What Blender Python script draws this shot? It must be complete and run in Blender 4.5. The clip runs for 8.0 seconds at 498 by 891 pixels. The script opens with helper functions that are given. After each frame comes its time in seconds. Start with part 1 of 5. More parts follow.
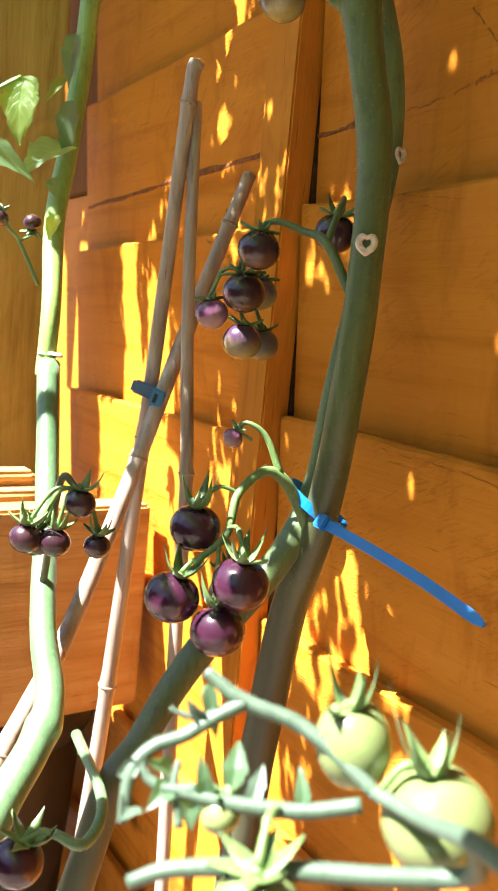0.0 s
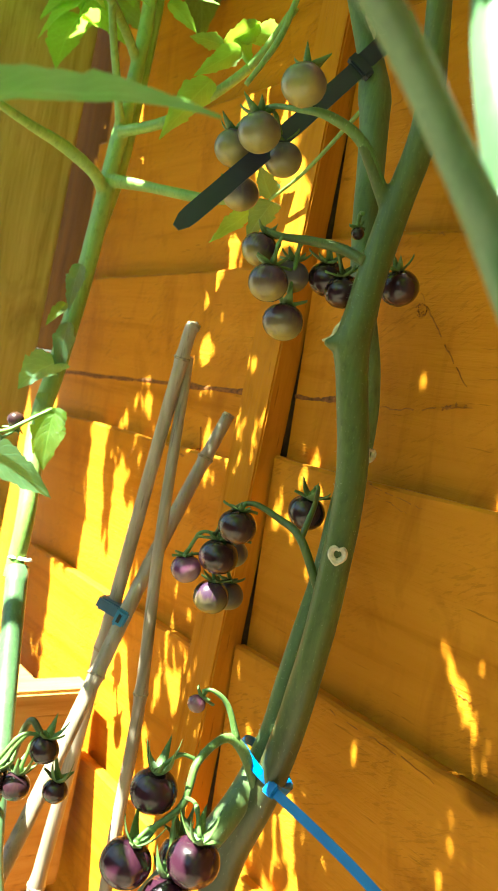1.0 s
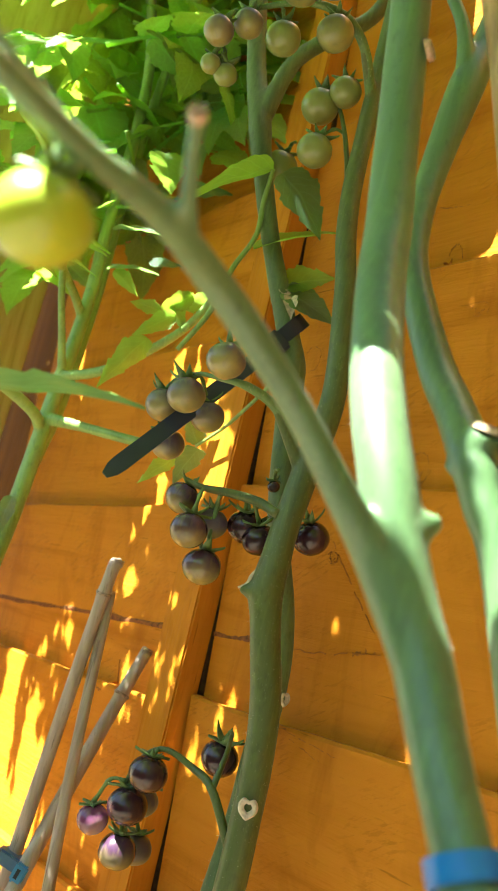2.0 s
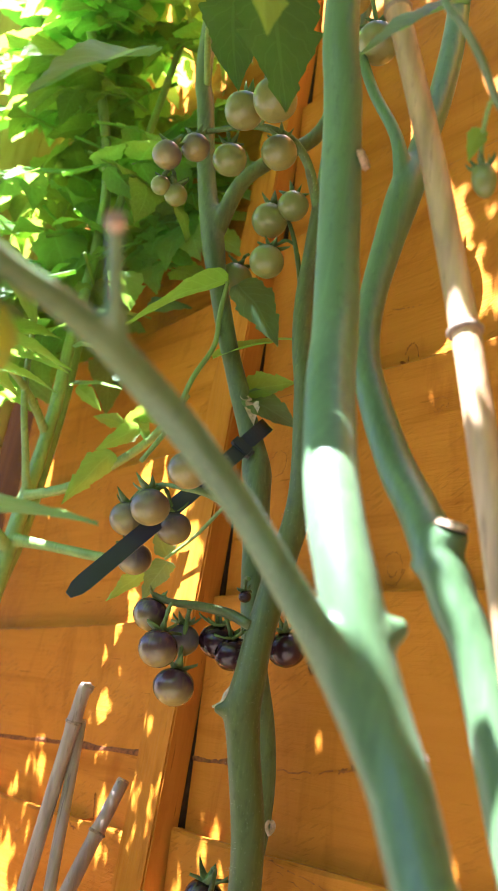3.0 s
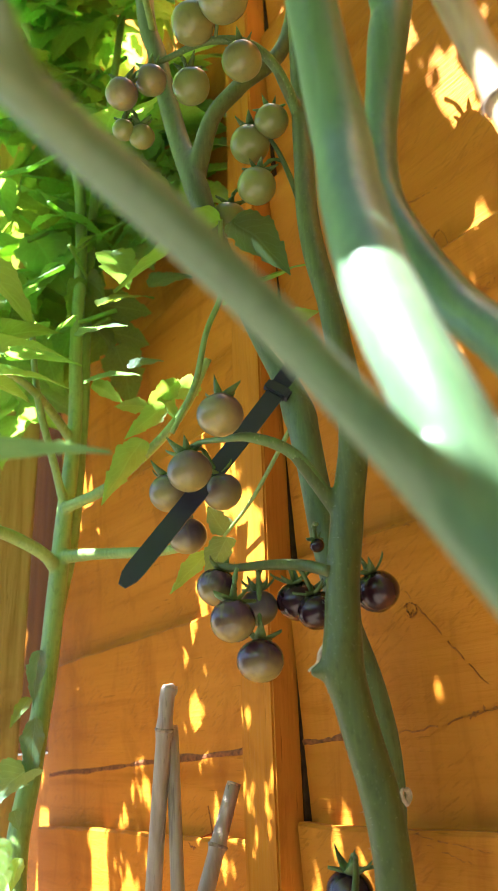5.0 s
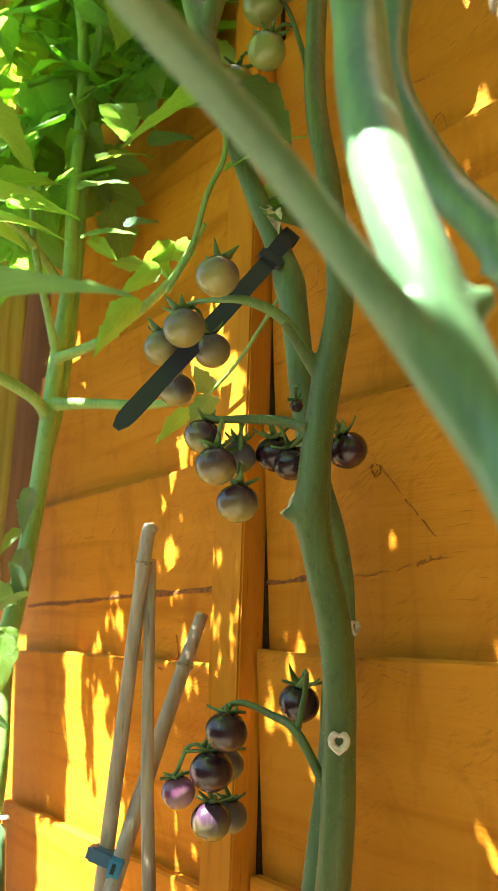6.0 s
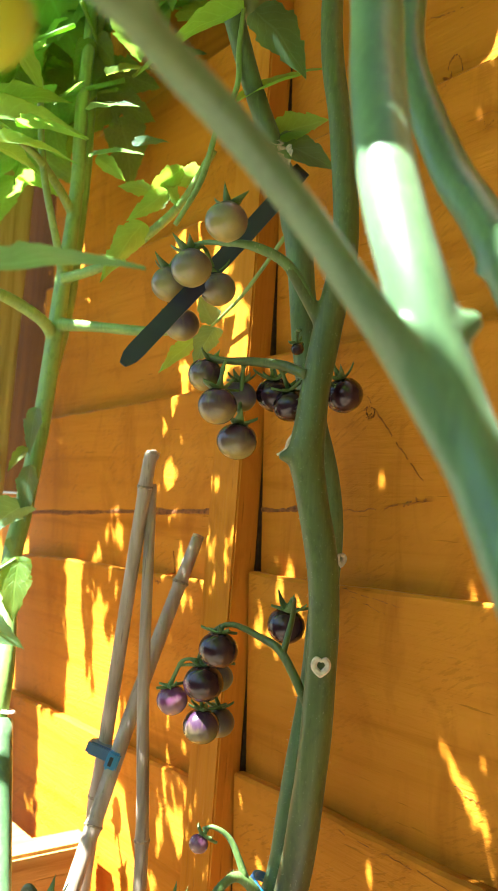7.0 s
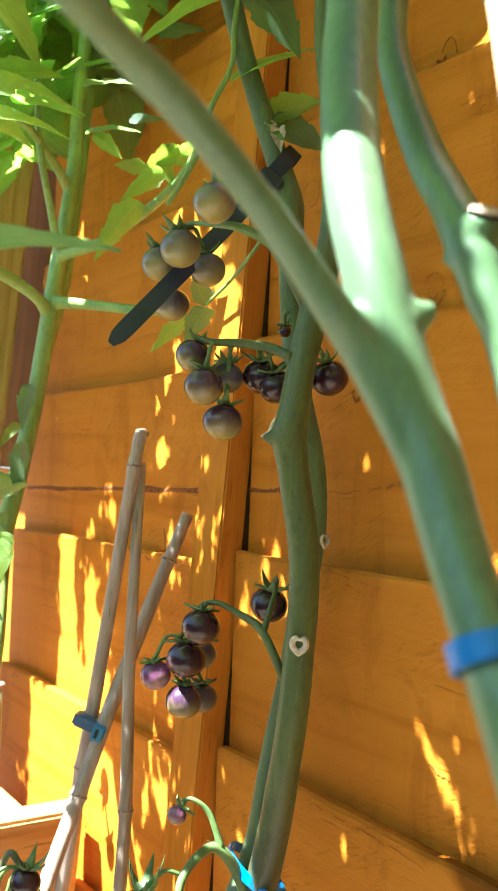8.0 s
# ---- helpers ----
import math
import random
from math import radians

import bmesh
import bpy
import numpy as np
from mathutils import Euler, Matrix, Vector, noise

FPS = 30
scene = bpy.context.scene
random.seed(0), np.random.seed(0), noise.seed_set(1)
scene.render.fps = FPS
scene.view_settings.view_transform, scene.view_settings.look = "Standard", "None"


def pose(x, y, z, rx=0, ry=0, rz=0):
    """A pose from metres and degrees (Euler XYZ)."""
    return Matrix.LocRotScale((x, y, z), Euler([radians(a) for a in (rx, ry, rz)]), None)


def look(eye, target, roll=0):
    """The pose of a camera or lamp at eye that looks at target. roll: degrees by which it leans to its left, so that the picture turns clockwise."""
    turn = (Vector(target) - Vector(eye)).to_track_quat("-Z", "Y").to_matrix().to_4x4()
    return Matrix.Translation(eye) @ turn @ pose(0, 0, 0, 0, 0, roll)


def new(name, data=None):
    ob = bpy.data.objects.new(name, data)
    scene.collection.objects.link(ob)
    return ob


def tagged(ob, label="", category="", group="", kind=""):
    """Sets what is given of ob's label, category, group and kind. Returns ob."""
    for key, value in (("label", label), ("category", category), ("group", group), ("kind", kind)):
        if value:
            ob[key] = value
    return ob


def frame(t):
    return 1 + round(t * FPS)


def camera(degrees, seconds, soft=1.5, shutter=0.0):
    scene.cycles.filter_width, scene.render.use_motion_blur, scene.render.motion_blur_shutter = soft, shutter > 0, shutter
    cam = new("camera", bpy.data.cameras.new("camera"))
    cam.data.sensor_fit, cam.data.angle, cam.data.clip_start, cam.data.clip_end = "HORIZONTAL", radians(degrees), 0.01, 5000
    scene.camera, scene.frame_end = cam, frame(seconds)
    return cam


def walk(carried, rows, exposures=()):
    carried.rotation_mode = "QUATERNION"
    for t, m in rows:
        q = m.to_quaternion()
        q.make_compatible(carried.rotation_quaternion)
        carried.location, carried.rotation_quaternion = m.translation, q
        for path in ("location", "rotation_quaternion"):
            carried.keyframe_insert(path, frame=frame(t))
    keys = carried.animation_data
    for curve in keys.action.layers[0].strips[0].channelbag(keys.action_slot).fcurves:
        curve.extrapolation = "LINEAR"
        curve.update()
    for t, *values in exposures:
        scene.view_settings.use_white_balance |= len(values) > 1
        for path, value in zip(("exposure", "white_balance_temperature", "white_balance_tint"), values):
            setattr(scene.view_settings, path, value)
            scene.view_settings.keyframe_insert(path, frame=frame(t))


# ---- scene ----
cam = camera(34.2, 8.0, 1.65)
cam.data.dof.use_dof, cam.data.dof.focus_distance, cam.data.dof.aperture_fstop = True, 0.50, 18.0
PATH = [
    (0, (0.092, 0.092, 0.69), (1.183, 1.744, 0.406), 5.4),
    (0.5, (0.07, 0.112, 0.775), (1.287, 1.677, 0.512), 10.3),
    (1, (0.036, 0.094, 0.809), (1.265, 1.669, 0.719), 11.7),
    (1.5, (0.032, 0.076, 0.818), (1.261, 1.646, 0.979), 12.2),
    (2, (0.022, 0.071, 0.829), (1.26, 1.577, 1.276), 13.4),
    (2.2, (0.027, 0.070, 0.839), (1.266, 1.549, 1.366), 13.3),
    (3.3, (0.034, 0.077, 0.832), (1.209, 1.520, 1.564), 9.4),
    (3.5, (0.035, 0.082, 0.842), (1.202, 1.529, 1.582), 9.3),
    (4, (0.055, 0.087, 0.838), (1.207, 1.548, 1.572), 4.8),
    (4.5, (0.087, 0.122, 0.834), (1.188, 1.625, 1.562), -1.9),
    (4.7, (0.089, 0.125, 0.829), (1.182, 1.633, 1.559), -2.0),
    (5.8, (0.057, 0.115, 0.788), (1.207, 1.661, 1.321), 1.1),
    (6, (0.057, 0.103, 0.795), (1.256, 1.644, 1.226), 2.0),
    (6.5, (0.045, 0.08, 0.811), (1.268, 1.637, 1.089), 3.9),
    (7, (0.038, 0.084, 0.816), (1.278, 1.642, 1.0), 4.3),
    (7.5, (0.037, 0.075, 0.838), (1.275, 1.637, 1.001), 5.0),
    (8, (0.045, 0.072, 0.818), (1.279, 1.641, 0.949), 5.4),
]

EXPOSURES = [(0.0, 2.96, 5900, 16), (0.5, 3.09, 6400, -13), (1.0, 3.18, 6250, -18), (2.0, 3.27, 6150, 0), (3.4, 3.33, 5200, 23), (4.5, 3.31, 5250, 20), (6.0, 3.25, 6000, -7), (8.0, 3.24, 5500, 8)]
walk(cam, [(t, look(eye, target, roll)) for t, eye, target, roll in PATH], EXPOSURES)

# ---- light ----
SUN_SIDE, SUN_RISE = 0.17, 1.0
SUN = Vector((-0.60, SUN_SIDE, SUN_RISE)).normalized()      # towards the sun
world = bpy.data.worlds.new("sky")
scene.world = world
world.use_nodes = True
sky = world.node_tree.nodes.new("ShaderNodeTexSky")
sky.sky_type, sky.sun_disc = "NISHITA", False
sky.sun_elevation = math.asin(SUN.z)
sky.sun_rotation = math.atan2(SUN.x, SUN.y)
background = world.node_tree.nodes["Background"]
background.inputs["Strength"].default_value = 0.0325
world.node_tree.links.new(sky.outputs["Color"], background.inputs["Color"])
sun = new("sun", bpy.data.lights.new("sun", "SUN"))
sun.data.energy, sun.data.angle, sun.data.color = 5.0, radians(0.26), (1.0, 0.95, 0.86)
sun.matrix_world = look((0, 0, 4), Vector((0, 0, 4)) - SUN)


# ---- materials ----
def node(nt, kind, ins=None, **attrs):
    n = nt.nodes.new(kind)
    for key, value in attrs.items():
        setattr(n, key, value)
    for key, value in (ins or {}).items():
        if isinstance(value, bpy.types.NodeSocket):
            nt.links.new(value, n.inputs[key])
        else:
            n.inputs[key].default_value = value
    return n


def shader(name):
    m = bpy.data.materials.new(name)
    m.use_nodes = True
    return m, m.node_tree, m.node_tree.nodes["Principled BSDF"]


def ramp(nt, fac, stops):
    r = node(nt, "ShaderNodeValToRGB", {"Fac": fac})
    els = r.color_ramp.elements
    while len(els) < len(stops):
        els.new(0.5)
    for e, (pos, col) in zip(els, stops):
        e.position, e.color = pos, (*col, 1)
    return r.outputs["Color"]


def mixc(nt, fac, a, b, blend="MIX"):
    m = node(nt, "ShaderNodeMix", data_type="RGBA", blend_type=blend)
    for sock, value in ((m.inputs[0], fac), (m.inputs[6], a), (m.inputs[7], b)):
        if isinstance(value, bpy.types.NodeSocket):
            nt.links.new(value, sock)
        else:
            sock.default_value = value if isinstance(value, (int, float)) else (*value, 1)
    return m.outputs[2]


def noise_tex(nt, vec, scale, detail=4, rough=0.55, distort=0.0):
    return node(nt, "ShaderNodeTexNoise", {"Vector": vec, "Scale": scale, "Detail": detail, "Roughness": rough, "Distortion": distort}).outputs["Fac"]


def stretched(nt, scale, shift=True):
    co = node(nt, "ShaderNodeTexCoord").outputs["Object"]
    if shift:
        r = node(nt, "ShaderNodeObjectInfo").outputs["Random"]
        off = node(nt, "ShaderNodeVectorMath", {0: r, 1: (7.3, 11.1, 5.7)}, operation="MULTIPLY").outputs[0]
        co = node(nt, "ShaderNodeVectorMath", {0: co, 1: off}, operation="ADD").outputs[0]
    return node(nt, "ShaderNodeMapping", {"Vector": co, "Scale": scale}).outputs[0]


def bump(nt, p, height, strength, distance):
    b = node(nt, "ShaderNodeBump", {"Height": height, "Strength": strength, "Distance": distance})
    nt.links.new(b.outputs[0], p.inputs["Normal"])


def wood(name, dark, mid, light, along, rough=0.5, knots=True, relief=0.5, coarse=2.6, checks=0.6, sawn=0.0):
    """Sawn timber: grain along the given axis, checks, knots and blotches."""
    m, nt, p = shader(name)
    sc = [34.0, 34.0, 34.0]
    sc["xyz".index(along)] = 2.2
    grain_v = stretched(nt, sc)
    grain = noise_tex(nt, grain_v, coarse, 5, 0.55, 0.5)
    fine = noise_tex(nt, grain_v, 11.0, 3, 0.6)
    soft = [7.0, 7.0, 7.0]
    soft["xyz".index(along)] = 2.0
    blot = noise_tex(nt, stretched(nt, soft), 1.0, 3, 0.5)
    col = ramp(nt, grain, [(0.28, dark), (0.45, mid), (0.75, light)])
    col = mixc(nt, node(nt, "ShaderNodeMapRange", {0: blot, 1: 0.35, 2: 0.72, 3: 0.0, 4: 0.5}).outputs[0], col, dark)
    smear = noise_tex(nt, stretched(nt, (22, 22, 9)), 1.0, 4, 0.65, 0.8)
    col = mixc(nt, node(nt, "ShaderNodeMapRange", {0: smear, 1: 0.52, 2: 0.74, 3: 0.0, 4: 0.55}).outputs[0], col, tuple(c * f for c, f in zip(dark, (0.72, 0.62, 0.7))))
    check = node(nt, "ShaderNodeMapRange", {0: fine, 1: 0.27, 2: 0.33, 3: checks, 4: 0.0}).outputs[0]
    col = mixc(nt, check, col, tuple(c * 0.35 for c in dark))
    height = node(nt, "ShaderNodeMath", {0: grain, 1: fine}, operation="ADD").outputs[0]
    if knots:
        kn = [16.0, 16.0, 16.0]
        kn["xyz".index(along)] = 6.5
        warp = noise_tex(nt, stretched(nt, (30, 30, 30)), 1.0, 2)
        kv = node(nt, "ShaderNodeVectorMath", {0: stretched(nt, kn), 1: node(nt, "ShaderNodeVectorMath", {0: warp, 1: (0.5, 0.5, 0.5)}, operation="MULTIPLY").outputs[0]}, operation="ADD").outputs[0]
        cell = node(nt, "ShaderNodeTexVoronoi", {"Vector": kv, "Scale": 0.55, "Randomness": 1.0})
        pick = node(nt, "ShaderNodeMath", {0: node(nt, "ShaderNodeSeparateColor", {0: cell.outputs["Color"]}).outputs[0], 1: 0.62}, operation="GREATER_THAN").outputs[0]
        spot = node(nt, "ShaderNodeMapRange", {0: cell.outputs["Distance"], 1: 0.07, 2: 0.17, 3: 0.85, 4: 0.0}).outputs[0]
        spot = node(nt, "ShaderNodeMath", {0: spot, 1: pick}, operation="MULTIPLY").outputs[0]
        col = mixc(nt, spot, col, tuple(c * 0.3 for c in dark))
        height = node(nt, "ShaderNodeMath", {0: height, 1: spot}, operation="SUBTRACT").outputs[0]
    if sawn:        # torn fibres of the saw, in patches, slanting across the board
        turned = node(nt, "ShaderNodeMapping", {"Vector": stretched(nt, (1, 1, 1)), "Rotation": (radians(28), 0, 0)}).outputs[0]
        torn = noise_tex(nt, node(nt, "ShaderNodeMapping", {"Vector": turned, "Scale": (420, 85, 430)}).outputs[0], 1.0, 3, 0.6)
        where = node(nt, "ShaderNodeMapRange", {0: noise_tex(nt, stretched(nt, (14, 14, 14)), 1.0, 3, 0.6), 1: 0.46, 2: 0.66, 3: 0.0, 4: 1.0}).outputs[0]
        pit = node(nt, "ShaderNodeMapRange", {0: torn, 1: 0.37, 2: 0.46, 3: 1.0, 4: 0.0}).outputs[0]
        pit = node(nt, "ShaderNodeMath", {0: pit, 1: where}, operation="MULTIPLY").outputs[0]
        col = mixc(nt, node(nt, "ShaderNodeMath", {0: pit, 1: 0.36 * sawn}, operation="MULTIPLY").outputs[0], col, tuple(c * 0.5 for c in dark))
        height = node(nt, "ShaderNodeMath", {0: height, 1: node(nt, "ShaderNodeMath", {0: pit, 1: 0.6 * sawn}, operation="MULTIPLY").outputs[0]}, operation="SUBTRACT").outputs[0]
    nt.links.new(col, p.inputs["Base Color"])
    p.inputs["Roughness"].default_value = rough
    p.inputs["Specular IOR Level"].default_value = 0.05
    bump(nt, p, height, relief, 0.0025)
    return m


FENCE = wood("stained_fence_wood", (0.46, 0.155, 0.010), (0.62, 0.228, 0.019), (0.69, 0.268, 0.026), "y", 0.5, relief=0.30, coarse=1.7, checks=0.45, sawn=1.0)
BATTEN = wood("stained_batten_wood", (0.45, 0.150, 0.010), (0.61, 0.228, 0.019), (0.68, 0.268, 0.026), "z", 0.45, knots=False, relief=0.3)
POST = wood("bare_post_wood", (0.28, 0.215, 0.056), (0.42, 0.335, 0.095), (0.52, 0.42, 0.14), "z", 0.75, knots=False)
SHELF = wood("shelf_wood", (0.31, 0.160, 0.045), (0.44, 0.25, 0.080), (0.54, 0.35, 0.13), "x", 0.6)


def bamboo(name, tint):
    m, nt, p = shader(name)
    n1 = noise_tex(nt, stretched(nt, (60, 60, 6)), 1.6, 5, 0.6)
    n2 = noise_tex(nt, stretched(nt, (260, 260, 12)), 1.5, 3)
    col = ramp(nt, n1, [(0.3, (0.21, 0.160, 0.108)), (0.5, (0.37, 0.282, 0.212)), (0.75, (0.53, 0.430, 0.350))])
    col = mixc(nt, node(nt, "ShaderNodeMapRange", {0: n2, 1: 0.62, 2: 0.72, 3: 0.0, 4: 0.75}).outputs[0], col, (0.14, 0.090, 0.06))
    col = mixc(nt, 0.6, col, tint, "MULTIPLY")
    nt.links.new(col, p.inputs["Base Color"])
    p.inputs["Roughness"].default_value = 0.42
    bump(nt, p, n2, 0.35, 0.001)
    return m


BAMBOO = bamboo("bamboo", (1.0, 1.0, 1.0))
BAMBOO_YELLOW = bamboo("yellow_bamboo", (1.75, 1.38, 0.72))


def stem_green(name, dark, light, rough=0.5, flecks=0.35, sheen=0.05, woody=None, bark=(0.56, 0.74)):
    m, nt, p = shader(name)
    n1 = noise_tex(nt, stretched(nt, (30, 30, 9)), 1.0, 4, 0.6)
    streak = noise_tex(nt, stretched(nt, (420, 420, 14)), 1.0, 3)
    fleck = node(nt, "ShaderNodeTexVoronoi", {"Vector": stretched(nt, (420, 420, 260)), "Scale": 1.0})
    col = ramp(nt, n1, [(0.3, dark), (0.7, light)])
    col = mixc(nt, node(nt, "ShaderNodeMapRange", {0: streak, 1: 0.5, 2: 0.75, 3: 0.0, 4: 0.35}).outputs[0], col, tuple(c * 1.5 for c in light))
    mottle = noise_tex(nt, stretched(nt, (260, 260, 120)), 1.0, 4, 0.65)
    col = mixc(nt, node(nt, "ShaderNodeMapRange", {0: mottle, 1: 0.52, 2: 0.70, 3: 0.0, 4: 0.45}).outputs[0], col, tuple(c * 0.55 for c in dark))
    spot = node(nt, "ShaderNodeMapRange", {0: fleck.outputs["Distance"], 1: 0.10, 2: 0.22, 3: flecks, 4: 0.0}).outputs[0]
    col = mixc(nt, spot, col, (0.42, 0.48, 0.25))
    if woody:
        z = node(nt, "ShaderNodeSeparateXYZ", {0: node(nt, "ShaderNodeNewGeometry").outputs["Position"]}).outputs["Z"]
        z = node(nt, "ShaderNodeMath", {0: z, 1: node(nt, "ShaderNodeMath", {0: n1, 1: 0.12}, operation="MULTIPLY").outputs[0]}, operation="ADD").outputs[0]
        old = node(nt, "ShaderNodeMapRange", {0: z, 1: bark[0], 2: bark[1], 3: 0.8, 4: 0.0}).outputs[0]
        col = mixc(nt, old, col, woody)
    nt.links.new(col, p.inputs["Base Color"])
    p.inputs["Roughness"].default_value = rough
    p.inputs["Subsurface Weight"].default_value = 0.0
    p.inputs["Sheen Weight"].default_value = sheen
    p.inputs["Sheen Roughness"].default_value = 0.5
    bump(nt, p, streak, 0.25, 0.0006)
    return m


STEM = stem_green("stem_green", (0.058, 0.080, 0.015), (0.102, 0.130, 0.030), 0.45, 0.10, 0.05, (0.052, 0.047, 0.025))
STEM_NEAR = stem_green("stem_bluish_green", (0.072, 0.146, 0.054), (0.116, 0.212, 0.088), 0.40, 0.03, 0.06)
STEM_NEAR.node_tree.nodes["Principled BSDF"].inputs["Specular IOR Level"].default_value = 0.7
STEM_SHOOT = stem_green("stem_grey_green", (0.050, 0.082, 0.048), (0.082, 0.124, 0.074), 0.5, 0.03)
STEM_LIGHT = stem_green("stem_bright_green", (0.16, 0.27, 0.05), (0.29, 0.43, 0.11), 0.42, 0.06)
STEM_DULL = stem_green("stem_dull_green", (0.068, 0.108, 0.032), (0.120, 0.174, 0.060), 0.48, 0.05, 0.10, (0.062, 0.055, 0.028), (0.50, 0.60))


def plain(name, color, rough=0.5, metal=0.0, vary=0.15, scale=60):
    m, nt, p = shader(name)
    n = noise_tex(nt, stretched(nt, (1, 1, 1)), scale, 4)
    col = ramp(nt, n, [(0.3, tuple(c * (1 - vary) for c in color)), (0.7, tuple(min(1, c * (1 + vary)) for c in color))])
    nt.links.new(col, p.inputs["Base Color"])
    p.inputs["Roughness"].default_value, p.inputs["Metallic"].default_value = rough, metal
    bump(nt, p, n, 0.1, 0.0005)
    return m


BLUE = plain("blue_nylon", (0.012, 0.17, 0.50), 0.32, 0, 0.1)
BLACK_TIE = plain("black_nylon", (0.020, 0.026, 0.048), 0.42)
CLIP = plain("grey_blue_plastic", (0.09, 0.15, 0.24), 0.35)
CLIP_LIT = plain("light_blue_plastic", (0.08, 0.25, 0.44), 0.35)
SCAR = plain("pale_corky_scar", (0.62, 0.52, 0.38), 0.85, 0, 0.3, 400)
RING = plain("bamboo_node_ring", (0.30, 0.22, 0.15), 0.7, 0, 0.4, 400)
CUT = plain("dried_cut_end", (0.55, 0.40, 0.26), 0.9, 0, 0.35, 500)
BARK = plain("dark_bark", (0.22, 0.072, 0.012), 0.9, 0, 0.55, 240)
SPLIT = plain("red_brown_split", (0.34, 0.115, 0.010), 0.9, 0, 0.5, 260)
# darker copy of the fence wood: shade put into the end board's upper half
SHADED = wood("fence_wood_shade_brown", (0.13, 0.047, 0.002), (0.19, 0.070, 0.003), (0.24, 0.090, 0.004), "z", 0.7, knots=False)
# near-black brown that paints shade behind the batten, the joint and the post
SHADE_DARK = plain("shade_dark_timber", (0.075, 0.036, 0.010), 0.95, 0, 0.4, 120)
RENDERED = plain("warm_render", (0.08, 0.066, 0.052), 0.9, 0, 0.15, 25)
POT = plain("black_pot_plastic", (0.02, 0.018, 0.016), 0.55)
GRAVEL = plain("dry_soil", (0.150, 0.120, 0.088), 0.95, 0, 0.4, 30)


def fruit(name, top, low, level=0.0, soft=0.5, rough=0.23):
    """Tomato skin: the shoulders darkened by the sun, the underside in the unripe colour."""
    m, nt, p = shader(name)
    co = node(nt, "ShaderNodeTexCoord").outputs["Object"]
    z = node(nt, "ShaderNodeSeparateXYZ", {0: co}).outputs["Z"]
    shifted = stretched(nt, (1, 1, 1))
    n1 = noise_tex(nt, shifted, 120, 4, 0.6)
    n2 = noise_tex(nt, shifted, 45, 3)
    zz = node(nt, "ShaderNodeMath", {0: z, 1: 80.0}, operation="MULTIPLY").outputs[0]
    wob = node(nt, "ShaderNodeMath", {0: n2, 1: -0.5}, operation="ADD").outputs[0]
    wob = node(nt, "ShaderNodeMath", {0: wob, 1: 1.4}, operation="MULTIPLY").outputs[0]
    zz = node(nt, "ShaderNodeMath", {0: zz, 1: wob}, operation="ADD").outputs[0]
    fac = node(nt, "ShaderNodeMapRange", {0: zz, 1: level - soft, 2: level + soft, 3: 0.0, 4: 1.0}, interpolation_type="SMOOTHSTEP").outputs[0]
    col = mixc(nt, fac, low, top)
    ray = noise_tex(nt, stretched(nt, (1, 1, 0.16)), 330, 2, 0.5)
    col = mixc(nt, node(nt, "ShaderNodeMapRange", {0: ray, 1: 0.52, 2: 0.72, 3: 0.0, 4: 0.40}).outputs[0], col, tuple(0.5 * a + 0.5 * b for a, b in zip(top, low)))
    col = mixc(nt, node(nt, "ShaderNodeMapRange", {0: n1, 1: 0.55, 2: 0.8, 3: 0.0, 4: 0.35}).outputs[0], col, tuple(min(1, c * 1.7 + 0.01) for c in top))
    nt.links.new(col, p.inputs["Base Color"])
    p.inputs["Roughness"].default_value = rough
    p.inputs["Coat Weight"].default_value = 0.4
    p.inputs["Coat Roughness"].default_value = 0.18
    p.inputs["Specular IOR Level"].default_value = 0.35
    bump(nt, p, n1, 0.06, 0.0006)
    return m


FR_PURPLE = fruit("purple_tomato_skin", (0.034, 0.009, 0.020), (0.070, 0.018, 0.040), -0.3, 0.9)
FR_DARK = fruit("dark_tomato_skin", (0.032, 0.012, 0.019), (0.120, 0.060, 0.030), -0.55, 0.6)
FR_MAGENTA = fruit("magenta_tomato_skin", (0.15, 0.040, 0.11), (0.45, 0.31, 0.24), -0.35, 0.7)
FR_HALF = fruit("half_purple_tomato_skin", (0.058, 0.026, 0.056), (0.29, 0.236, 0.068), -0.30, 0.55)
FR_OLIVE = fruit("olive_tomato_skin", (0.094, 0.070, 0.096), (0.30, 0.265, 0.080), -0.32, 0.65, 0.30)
FR_GREEN = fruit("green_tomato_skin", (0.130, 0.150, 0.058), (0.220, 0.255, 0.072), 0.60, 0.7, 0.28)
FR_TAN = fruit("tan_olive_tomato_skin", (0.112, 0.112, 0.060), (0.235, 0.245, 0.075), 0.10, 0.8, 0.28)
FR_PALE = fruit("pale_green_tomato_skin", (0.140, 0.185, 0.060), (0.20, 0.240, 0.085), 0.3, 0.9, 0.25)
FR_YELLOW = fruit("yellow_green_tomato_skin", (0.30, 0.42, 0.024), (0.40, 0.48, 0.034), 0.0, 0.9, 0.3)


